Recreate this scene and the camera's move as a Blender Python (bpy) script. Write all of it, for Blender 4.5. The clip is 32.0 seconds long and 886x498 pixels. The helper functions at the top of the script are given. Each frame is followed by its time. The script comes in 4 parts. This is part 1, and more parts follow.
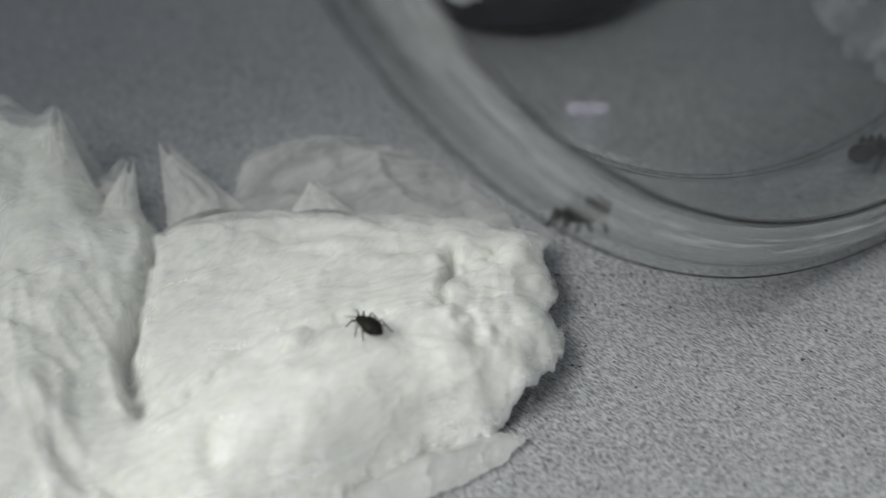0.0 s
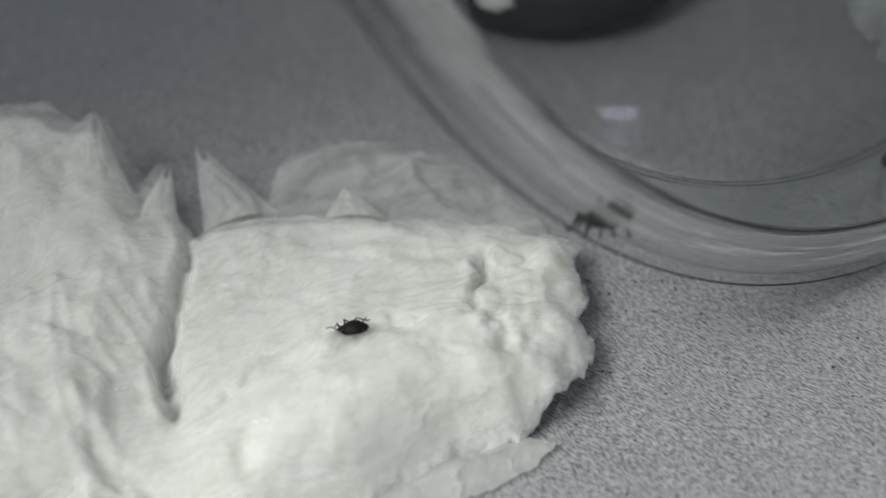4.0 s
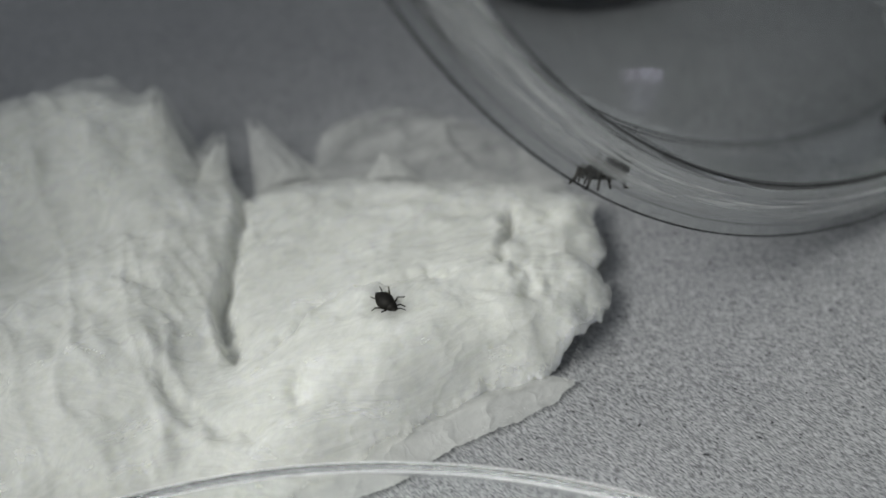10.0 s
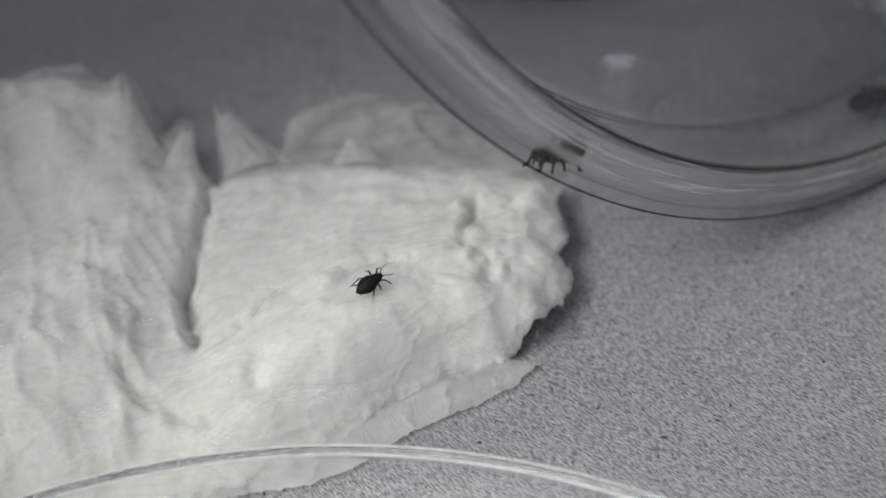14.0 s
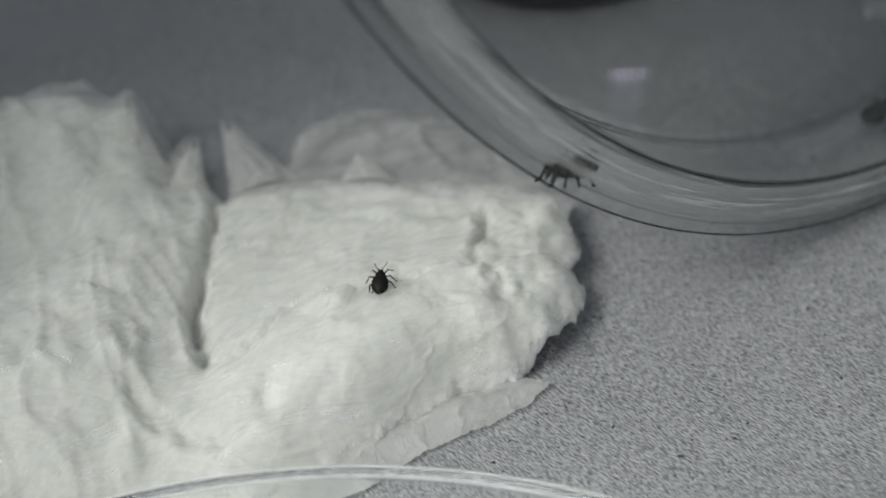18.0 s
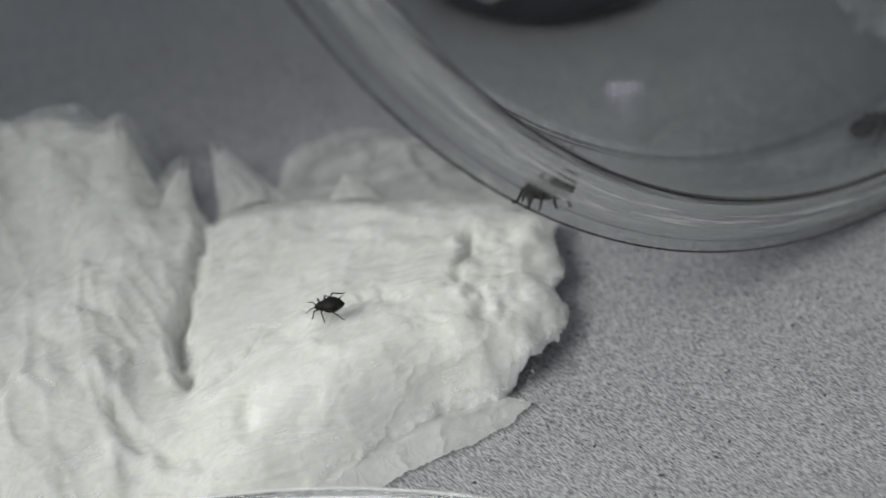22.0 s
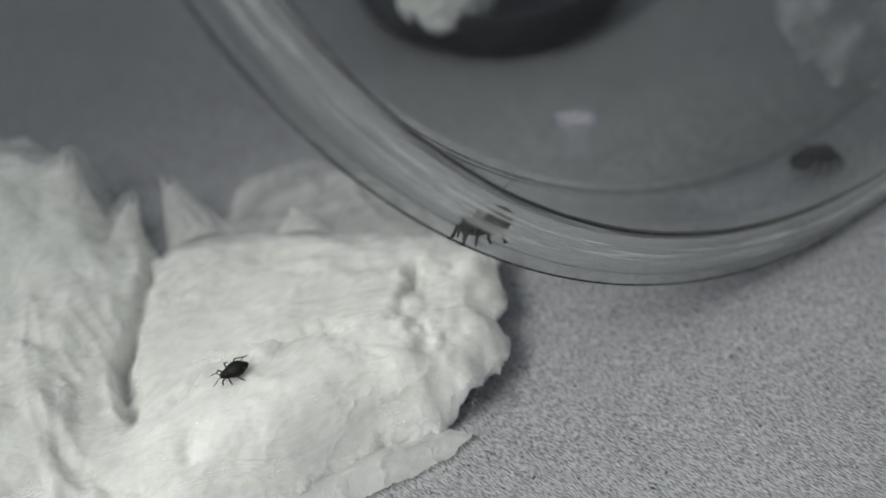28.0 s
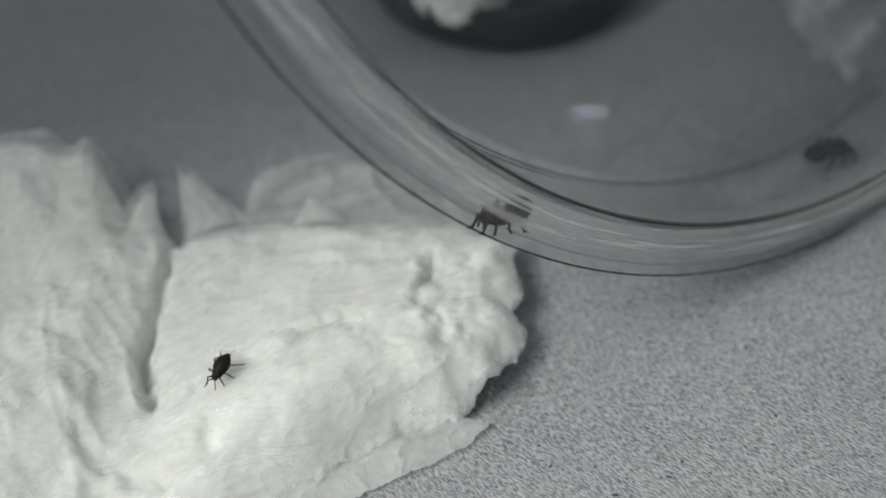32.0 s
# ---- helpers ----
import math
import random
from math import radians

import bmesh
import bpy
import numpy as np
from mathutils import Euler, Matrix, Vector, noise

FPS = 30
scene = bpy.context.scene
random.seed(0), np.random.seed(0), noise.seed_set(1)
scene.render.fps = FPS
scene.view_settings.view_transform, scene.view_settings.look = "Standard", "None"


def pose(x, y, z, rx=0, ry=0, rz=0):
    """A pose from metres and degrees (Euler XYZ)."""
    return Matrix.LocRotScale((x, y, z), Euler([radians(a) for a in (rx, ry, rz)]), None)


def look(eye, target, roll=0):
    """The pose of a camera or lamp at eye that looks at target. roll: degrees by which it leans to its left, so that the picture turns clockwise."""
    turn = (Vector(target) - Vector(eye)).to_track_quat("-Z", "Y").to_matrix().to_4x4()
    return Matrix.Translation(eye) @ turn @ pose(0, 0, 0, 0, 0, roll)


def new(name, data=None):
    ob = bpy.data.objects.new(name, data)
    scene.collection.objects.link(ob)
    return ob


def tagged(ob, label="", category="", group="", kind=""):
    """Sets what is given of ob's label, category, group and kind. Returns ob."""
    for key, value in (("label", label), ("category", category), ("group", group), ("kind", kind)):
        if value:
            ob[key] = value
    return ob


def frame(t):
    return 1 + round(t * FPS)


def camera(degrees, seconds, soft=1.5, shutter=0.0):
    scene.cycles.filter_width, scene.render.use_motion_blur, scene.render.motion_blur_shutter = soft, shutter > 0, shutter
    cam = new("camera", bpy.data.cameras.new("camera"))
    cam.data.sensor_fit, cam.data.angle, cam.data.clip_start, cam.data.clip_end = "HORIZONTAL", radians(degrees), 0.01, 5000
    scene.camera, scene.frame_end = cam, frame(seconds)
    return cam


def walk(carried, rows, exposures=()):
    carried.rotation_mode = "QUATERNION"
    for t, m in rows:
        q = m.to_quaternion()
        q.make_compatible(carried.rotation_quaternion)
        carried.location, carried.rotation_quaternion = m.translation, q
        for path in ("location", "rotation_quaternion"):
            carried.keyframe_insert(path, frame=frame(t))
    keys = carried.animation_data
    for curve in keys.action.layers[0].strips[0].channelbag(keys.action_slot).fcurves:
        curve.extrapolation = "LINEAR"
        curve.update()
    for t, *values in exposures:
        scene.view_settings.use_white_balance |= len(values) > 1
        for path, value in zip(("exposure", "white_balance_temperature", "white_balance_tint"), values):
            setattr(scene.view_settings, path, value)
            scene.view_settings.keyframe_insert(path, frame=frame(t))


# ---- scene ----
cam = camera(39.9, 32.0)
METRES, EYE, TILT, LEAN, TURN = 0.053, 0.0702, -43.0, 0.0, 0.0
ROWS = [
    (0.0, 0.0, 0.0, 0.0, 0.0, 0.0, -0.0),
    (0.5, -0.0146, -0.01, -0.001, 0.43, -0.07, -0.16),
    (1.0, -0.0112, -0.0014, 0.002, 0.61, -0.19, -0.18),
    (1.5, -0.0143, -0.012, 0.0005, 0.79, -0.09, -0.17),
    (2.0, -0.0131, -0.0069, -0.0022, 0.9, -0.25, -0.3),
    (2.5, -0.012, -0.0111, 0.0003, 1.0, -0.26, -0.26),
    (4.5, 0.0398, -0.0162, 0.0155, 1.9, 0.15, -0.21),
    (5.0, 0.0905, -0.011, 0.0223, 0.37, 0.4, -0.78),
    (5.5, 0.0841, -0.0135, 0.0182, -0.85, 0.46, -1.0),
    (6.0, 0.088, -0.0278, 0.0258, -1.17, 0.5, -0.98),
    (6.5, 0.0681, -0.031, 0.0215, -1.13, 0.54, -0.81),
    (7.0, 0.0446, -0.0464, 0.0118, -0.97, 0.68, -0.59),
    (7.5, 0.032, -0.0805, 0.0004, -0.26, 0.38, -0.21),
    (8.0, 0.0276, -0.1068, 0.0051, 1.45, -1.34, 0.46),
    (8.5, 0.0412, -0.1539, 0.026, 2.5, -1.93, 0.9),
    (9.0, 0.0311, -0.1742, 0.0223, 2.77, -2.09, 0.84),
    (9.5, 0.0237, -0.2002, 0.0186, 3.19, -2.06, 0.56),
    (10.0, 0.0356, -0.2011, 0.0122, 3.76, -2.05, 0.56),
    (10.5, 0.0492, -0.2029, 0.0194, 4.0, -2.16, 0.63),
    (11.0, 0.0681, -0.2092, 0.0226, 4.36, -2.27, 0.75),
    (11.5, 0.0833, -0.2167, 0.0152, 4.38, -2.0, 0.9),
    (12.0, 0.0914, -0.2073, 0.0033, 4.27, -2.13, 1.04),
    (12.5, 0.1008, -0.1993, 0.0035, 4.29, -2.26, 0.99),
    (13.0, 0.0947, -0.2108, -0.002, 4.21, -2.31, 0.82),
    (13.5, 0.1067, -0.2014, 0.0044, 4.22, -2.52, 0.78),
    (14.0, 0.1048, -0.2002, 0.0026, 4.0, -2.51, 0.75),
    (14.5, 0.1126, -0.1962, 0.0039, 4.04, -2.62, 0.84),
    (16.5, 0.1097, -0.1917, 0.0032, 4.03, -2.16, 1.23),
    (17.0, 0.0973, -0.1864, -0.0011, 3.69, -1.85, 1.05),
    (17.5, 0.0836, -0.1747, 0.0053, 3.74, -1.97, 0.98),
    (18.0, 0.0852, -0.1782, 0.0071, 3.97, -1.87, 1.08),
    (18.5, 0.0863, -0.1774, 0.0051, 4.03, -1.75, 1.17),
    (19.0, 0.0914, -0.171, 0.0032, 4.2, -1.68, 1.24),
    (19.5, 0.0946, -0.1581, -0.0011, 4.33, -1.56, 1.43),
    (20.0, 0.1191, -0.1592, 0.0097, 4.93, -1.67, 1.69),
    (20.5, 0.1661, -0.178, 0.0346, 5.2, -1.57, 1.98),
    (21.0, 0.1607, -0.1903, 0.0355, 5.04, -1.29, 1.89),
    (21.5, 0.153, -0.1824, 0.0316, 5.13, -1.37, 1.73),
    (22.0, 0.1538, -0.1783, 0.0237, 5.18, -1.45, 1.67),
    (22.5, 0.1594, -0.1801, 0.0229, 5.19, -1.62, 1.74),
    (23.0, 0.1808, -0.1825, 0.0354, 5.26, -1.9, 1.84),
    (23.5, 0.2217, -0.1792, 0.0489, 5.07, -1.85, 1.95),
    (24.0, 0.2288, -0.1937, 0.0558, 4.74, -1.48, 1.94),
    (24.5, 0.2307, -0.1903, 0.0508, 4.57, -1.34, 1.99),
    (25.0, 0.2216, -0.2053, 0.0546, 4.42, -1.11, 1.91),
    (25.5, 0.2181, -0.1912, 0.0471, 4.36, -1.01, 1.74),
    (27.5, 0.2054, -0.1933, 0.0462, 4.19, -0.8, 1.81),
    (28.0, 0.2158, -0.1968, 0.0479, 4.25, -0.66, 1.86),
    (28.5, 0.2083, -0.1981, 0.0371, 4.14, -0.68, 1.87),
    (29.0, 0.1939, -0.2041, 0.0323, 4.25, -0.6, 1.78),
    (29.5, 0.1919, -0.1927, 0.0392, 4.31, -0.64, 1.52),
    (30.0, 0.2145, -0.1865, 0.048, 4.29, -0.53, 1.43),
    (30.5, 0.2113, -0.1964, 0.0498, 4.2, -0.48, 1.48),
    (31.0, 0.2006, -0.2065, 0.0409, 4.29, -0.47, 1.55),
    (31.5, 0.2034, -0.206, 0.0444, 4.28, -0.6, 1.64),
    (32.0, 0.194, -0.2112, 0.0341, 4.4, -0.68, 1.66),
]
walk(cam, [(t, pose(0, 0, EYE, TILT, LEAN, TURN) @ pose(METRES * x, METRES * y, METRES * z, 90 + pitch, roll, yaw)) for t, x, y, z, yaw, pitch, roll in ROWS],
     exposures=[(0, 0.14), (4.5, 0.16), (7.2, 0.2), (8.4, -0.04), (14, -0.04), (20, 0.0), (23, 0.1), (28, 0.12), (32, 0.16)])

cam.data.dof.use_dof = True
cam.data.dof.focus_distance = 0.094
cam.data.dof.aperture_fstop = 17

# ---- light ----
world = bpy.data.worlds.new("room_light")
world.use_nodes = True
scene.world = world
world.node_tree.nodes["Background"].inputs["Color"].default_value = (0.875, 0.935, 1.0, 1)
world.node_tree.nodes["Background"].inputs["Strength"].default_value = 0.29

lamp_data = bpy.data.lights.new("work_lamp", "AREA")
lamp_data.shape, lamp_data.size, lamp_data.spread = "DISK", 0.09, radians(44)
lamp_data.energy = 0.0203
lamp_data.color = (0.99, 1.0, 0.965)
work_lamp = new("work_lamp", lamp_data)
work_lamp.matrix_world = look((-0.082, -0.004, 0.125), (0.022, 0.047, 0.0))

# ---- materials ----
def material(name, color, rough=0.6, metal=0.0):
    m = bpy.data.materials.new(name)
    m.use_nodes = True
    b = m.node_tree.nodes["Principled BSDF"]
    b.inputs["Base Color"].default_value = (*color, 1)
    b.inputs["Roughness"].default_value = rough
    b.inputs["Metallic"].default_value = metal
    return m, m.node_tree, b


def node(tree, kind, **values):
    n = tree.nodes.new(kind)
    for key, value in values.items():
        n.inputs[key].default_value = value
    return n


def coords(tree, scale=(1, 1, 1), turn=0.0):
    tc = tree.nodes.new("ShaderNodeTexCoord")
    mp = tree.nodes.new("ShaderNodeMapping")
    mp.vector_type = "TEXTURE"
    mp.inputs["Scale"].default_value = [1 / k for k in scale]
    mp.inputs["Rotation"].default_value = (0, 0, radians(turn))
    tree.links.new(tc.outputs["Object"], mp.inputs["Vector"])
    return mp.outputs["Vector"]


def noise_tex(tree, vector, scale, detail=4.0, rough=0.55):
    n = node(tree, "ShaderNodeTexNoise", Scale=scale, Detail=detail, Roughness=rough)
    tree.links.new(vector, n.inputs["Vector"])
    return n.outputs["Fac"]


def ramp(tree, fac, stops):
    r = tree.nodes.new("ShaderNodeValToRGB")
    e = r.color_ramp.elements
    while len(e) < len(stops):
        e.new(0.5)
    for el, (p, c) in zip(e, stops):
        el.position, el.color = p, (*c, 1)
    tree.links.new(fac, r.inputs["Fac"])
    return r.outputs["Color"]


def mix_color(tree, fac, a, b, mode="MIX"):
    n = tree.nodes.new("ShaderNodeMix")
    n.data_type, n.blend_type = "RGBA", mode
    for sock, v in ((n.inputs[0], fac), (n.inputs[6], a), (n.inputs[7], b)):
        if hasattr(v, "is_linked"):
            tree.links.new(v, sock)
        elif isinstance(v, tuple):
            sock.default_value = (*v, 1)
        else:
            sock.default_value = v
    return n.outputs[2]


def bump(tree, height, strength, distance, after=None):
    n = node(tree, "ShaderNodeBump", Strength=strength, Distance=distance)
    tree.links.new(height, n.inputs["Height"])
    if after is not None:
        tree.links.new(after, n.inputs["Normal"])
    return n.outputs["Normal"]


def cloth_material():
    m, t, b = material("grey_fleece_cloth", (0.42, 0.43, 0.44), 0.9)
    along = coords(t, (0.2, 1, 1), -42)
    flat = coords(t)
    fibre = noise_tex(t, along, 11500, 2, 0.5)
    tuft = noise_tex(t, along, 5200, 4, 0.6)
    broad = noise_tex(t, flat, 45, 3)
    c1 = ramp(t, fibre, [(0.33, (0.165, 0.168, 0.173)), (0.46, (0.375, 0.38, 0.387)), (0.64, (0.63, 0.634, 0.64))])
    c2 = ramp(t, tuft, [(0.36, (0.88, 0.88, 0.88)), (0.6, (1, 1, 1))])
    grit = ramp(t, noise_tex(t, flat, 1900, 2, 0.5), [(0.25, (0.15, 0.15, 0.16)), (0.3, (1, 1, 1))])
    c2 = mix_color(t, 1.0, c2, grit, "MULTIPLY")
    c3 = ramp(t, broad, [(0.35, (0.88, 0.88, 0.89)), (0.65, (1, 1, 1))])
    c = mix_color(t, 1.0, mix_color(t, 1.0, c1, c2, "MULTIPLY"), c3, "MULTIPLY")
    t.links.new(c, b.inputs["Base Color"])
    nrm = bump(t, tuft, 0.5, 0.0002)
    nrm = bump(t, fibre, 1.0, 0.0002, nrm)
    t.links.new(nrm, b.inputs["Normal"])
    return m


def creases(t, scale, turn):
    """Fine crumple lines: the edges between wandering cells."""
    drift = node(t, "ShaderNodeTexNoise", Scale=scale * 0.9, Detail=3, Roughness=0.6)
    flat = coords(t, (0.75, 1, 1), turn)
    t.links.new(flat, drift.inputs["Vector"])
    shift = t.nodes.new("ShaderNodeVectorMath")
    shift.operation = "MULTIPLY_ADD"
    t.links.new(drift.outputs["Color"], shift.inputs[0])
    shift.inputs[1].default_value = (1.1 / scale,) * 3
    t.links.new(flat, shift.inputs[2])
    cells = node(t, "ShaderNodeTexVoronoi", Scale=scale)
    cells.feature = "DISTANCE_TO_EDGE"
    t.links.new(shift.outputs[0], cells.inputs["Vector"])
    return ramp(t, cells.outputs["Distance"], [(0.0, (1, 1, 1)), (0.1, (0.45,) * 3), (0.45, (0,) * 3)])


def tissue_material(name):
    m, t, b = material(name, (0.86, 0.87, 0.83), 0.85)
    flat = coords(t)
    streak = coords(t, (0.3, 1, 1), 70)
    fibre = noise_tex(t, streak, 2200, 5, 0.7)
    crepe = noise_tex(t, coords(t, (0.7, 1, 1), 6), 700, 4, 0.6)
    blotch = noise_tex(t, flat, 130, 3)
    c1 = ramp(t, blotch, [(0.3, (0.84, 0.845, 0.805)), (0.65, (0.92, 0.922, 0.893))])
    c2 = ramp(t, fibre, [(0.3, (0.94, 0.94, 0.94)), (0.6, (1, 1, 1))])
    wisp = node(t, "ShaderNodeTexNoise", Scale=420, Detail=5, Roughness=0.6, Distortion=1.2)
    t.links.new(coords(t, (0.5, 1, 1), 25), wisp.inputs["Vector"])
    c3 = ramp(t, wisp.outputs["Fac"], [(0.3, (0.9, 0.905, 0.895)), (0.62, (1, 1, 1))])
    t.links.new(mix_color(t, 1.0, mix_color(t, 1.0, c1, c2, "MULTIPLY"), c3, "MULTIPLY"), b.inputs["Base Color"])
    b.inputs["Subsurface Weight"].default_value = 0.9
    b.inputs["Subsurface Radius"].default_value = (1.0, 1.0, 0.9)
    b.inputs["Subsurface Scale"].default_value = 0.0015
    nrm = bump(t, crepe, 0.2, 0.0002)
    nrm = bump(t, creases(t, 210, 15), 0.5, 0.0004, nrm)
    nrm = bump(t, creases(t, 560, 70), 0.35, 0.00018, nrm)
    nrm = bump(t, fibre, 0.25, 0.00006, nrm)
    t.links.new(nrm, b.inputs["Normal"])
    return m


def veil_material(name, thin, thick):
    """One loose ply of tissue: wisps of fibre that let what lies beneath show through."""
    m, t, b = material(name, (0.925, 0.928, 0.9), 0.9)
    wisp = node(t, "ShaderNodeTexNoise", Scale=170, Detail=5, Roughness=0.55, Distortion=1.8)
    t.links.new(coords(t, (0.45, 1, 1), 20), wisp.inputs["Vector"])
    fibre = noise_tex(t, coords(t, (0.25, 1, 1), 65), 2600, 4, 0.7)
    dense = mix_color(t, 0.07, ramp(t, wisp.outputs["Fac"], [(0.32, (thin,) * 3), (0.66, (thick,) * 3)]), ramp(t, fibre, [(0.35, (0.1,) * 3), (0.65, (0.8,) * 3)]))
    nrm = bump(t, creases(t, 240, 40), 0.55, 0.0004)
    nrm = bump(t, creases(t, 640, 100), 0.35, 0.00015, nrm)
    t.links.new(nrm, b.inputs["Normal"])
    both, out = t.nodes.new("ShaderNodeMixShader"), t.nodes.new("ShaderNodeMixShader")
    back = node(t, "ShaderNodeBsdfTranslucent")
    back.inputs["Color"].default_value = (0.945, 0.945, 0.895, 1)
    both.inputs[0].default_value = 0.45
    t.links.new(b.outputs[0], both.inputs[1])
    t.links.new(back.outputs[0], both.inputs[2])
    clear = t.nodes.new("ShaderNodeBsdfTransparent")
    t.links.new(dense, out.inputs[0])
    t.links.new(clear.outputs[0], out.inputs[1])
    t.links.new(both.outputs[0], out.inputs[2])
    t.links.new(out.outputs[0], t.nodes["Material Output"].inputs["Surface"])
    return m


def plastic_material(clear=0.98):
    m, t, b = material("clear_polystyrene", (clear * 0.985, clear, clear * 0.995), 0.02)
    b.inputs["Transmission Weight"].default_value = 1.0
    b.inputs["IOR"].default_value = 1.35
    b.inputs["Specular IOR Level"].default_value = 0.18
    scratch = noise_tex(t, coords(t, (1, 1, 10)), 260, 4, 0.7)
    rough = ramp(t, scratch, [(0.5, (0.004,) * 3), (0.75, (0.025,) * 3)])
    t.links.new(rough, b.inputs["Roughness"])
    t.links.new(bump(t, scratch, 0.004, 0.0004), b.inputs["Normal"])
    return m


def light_banded_plastic_material():
    """Clear plastic with pale streaks painted along its sloping skirt, for the light refracted there."""
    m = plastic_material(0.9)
    m.name = "light_banded_polystyrene"
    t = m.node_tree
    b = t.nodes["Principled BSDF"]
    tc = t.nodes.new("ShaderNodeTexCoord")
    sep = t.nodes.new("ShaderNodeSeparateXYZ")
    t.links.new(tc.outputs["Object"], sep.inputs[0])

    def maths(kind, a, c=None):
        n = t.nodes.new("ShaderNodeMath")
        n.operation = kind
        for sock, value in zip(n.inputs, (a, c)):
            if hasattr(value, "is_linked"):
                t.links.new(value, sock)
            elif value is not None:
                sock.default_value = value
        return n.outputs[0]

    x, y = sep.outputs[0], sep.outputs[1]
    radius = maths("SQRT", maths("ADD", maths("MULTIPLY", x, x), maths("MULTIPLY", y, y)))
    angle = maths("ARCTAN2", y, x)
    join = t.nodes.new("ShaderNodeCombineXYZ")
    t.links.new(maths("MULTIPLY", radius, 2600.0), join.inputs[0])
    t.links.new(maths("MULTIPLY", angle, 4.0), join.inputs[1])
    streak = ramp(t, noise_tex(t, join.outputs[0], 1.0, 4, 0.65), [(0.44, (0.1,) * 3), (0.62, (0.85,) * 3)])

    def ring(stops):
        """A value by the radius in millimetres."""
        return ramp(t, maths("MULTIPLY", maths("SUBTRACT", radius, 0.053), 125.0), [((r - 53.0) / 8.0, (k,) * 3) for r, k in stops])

    # smooth band and streaks, painted matt for light that the skirt bends and reflects
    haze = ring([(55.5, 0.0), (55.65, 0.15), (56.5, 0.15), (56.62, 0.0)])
    pale_band = ring([(56.6, 0.0), (56.75, 0.72), (57.4, 0.6), (58.6, 0.26), (58.8, 0.08), (59.9, 0.05), (60.0, 0.0)])
    cover_part = maths("ADD", haze, maths("MULTIPLY", streak, pale_band))
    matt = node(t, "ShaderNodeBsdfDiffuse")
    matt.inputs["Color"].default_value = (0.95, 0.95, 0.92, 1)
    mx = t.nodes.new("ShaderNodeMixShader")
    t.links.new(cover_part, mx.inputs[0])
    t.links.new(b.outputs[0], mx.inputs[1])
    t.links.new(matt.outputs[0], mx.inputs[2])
    # grime along the bead; dark refraction lines painted at the other edges of the moulding
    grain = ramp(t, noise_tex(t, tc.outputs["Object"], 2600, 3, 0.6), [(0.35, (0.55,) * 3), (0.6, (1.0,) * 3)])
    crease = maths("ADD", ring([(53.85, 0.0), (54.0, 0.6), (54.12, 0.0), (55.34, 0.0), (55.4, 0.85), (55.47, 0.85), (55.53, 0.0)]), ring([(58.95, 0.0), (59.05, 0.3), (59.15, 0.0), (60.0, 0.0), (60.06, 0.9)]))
    grime_and_edge_shade = node(t, "ShaderNodeBsdfDiffuse")
    grime_and_edge_shade.inputs["Color"].default_value = (0.03, 0.03, 0.032, 1)
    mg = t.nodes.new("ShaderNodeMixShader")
    line_mask = maths("ADD", maths("GREATER_THAN", sep.outputs[2], 0.0008), maths("ADD", maths("GREATER_THAN", radius, 0.0588), maths("LESS_THAN", radius, 0.0543)))
    t.links.new(maths("MULTIPLY", maths("MULTIPLY", crease, grain), maths("MINIMUM", line_mask, 1.0)), mg.inputs[0])
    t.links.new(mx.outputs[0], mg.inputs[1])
    t.links.new(grime_and_edge_shade.outputs[0], mg.inputs[2])
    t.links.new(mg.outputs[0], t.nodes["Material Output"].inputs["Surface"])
    return m


def dark_material(name, lo, hi, rough, scale):
    m, t, b = material(name, hi, rough)
    n = noise_tex(t, coords(t), scale, 4)
    t.links.new(ramp(t, n, [(0.3, lo), (0.7, hi)]), b.inputs["Base Color"])
    t.links.new(bump(t, n, 0.25, 0.00005), b.inputs["Normal"])
    b.inputs["Specular IOR Level"].default_value = 0.25
    return m


CLOTH = cloth_material()
TISSUE = tissue_material("white_tissue_paper")
VEIL = veil_material("tissue_veil", 0.2, 0.7)
THIN = veil_material("thin_tissue_ply", 0.3, 0.72)
LOW = veil_material("torn_tissue_edge", 0.55, 0.92)
FLAP = veil_material("torn_tissue_flap", 0.5, 0.85)
PLASTIC = plastic_material()
BANDED = light_banded_plastic_material()
SMOKY = plastic_material(0.82)
SHELL = dark_material("black_brown_shell", (0.004, 0.004, 0.003), (0.011, 0.009, 0.006), 0.6, 2500)
LEG = dark_material("dark_leg_shell", (0.008, 0.007, 0.005), (0.03, 0.024, 0.016), 0.45, 4000)
def film_material():
    m, t, b = material("clear_film", (0.9, 0.92, 0.93), 0.15)
    tr = t.nodes.new("ShaderNodeBsdfTransparent")
    mx = t.nodes.new("ShaderNodeMixShader")
    t.links.new(ramp(t, noise_tex(t, coords(t), 220, 4), [(0.35, (0.5,) * 3), (0.65, (0.1,) * 3)]), mx.inputs[0])
    t.links.new(tr.outputs[0], mx.inputs[1])
    t.links.new(b.outputs[0], mx.inputs[2])
    t.links.new(mx.outputs[0], t.nodes["Material Output"].inputs["Surface"])
    return m


FILM = film_material()
CAP = dark_material("black_plastic", (0.03, 0.032, 0.036), (0.055, 0.058, 0.065), 0.45, 300)
WOOD = dark_material("table_laminate", (0.16, 0.15, 0.14), (0.24, 0.23, 0.22), 0.5, 30)


# ---- mesh helpers ----
def part(name, bm, mat, parent=None, label="", smooth=True):
    me = bpy.data.meshes.new(name)
    bm.to_mesh(me)
    bm.free()
    me.materials.append(mat)
    if smooth:
        me.polygons.foreach_set("use_smooth", [True] * len(me.polygons))
    ob = new(name, me)
    if parent is not None:
        ob.parent = parent
    return tagged(ob, label)


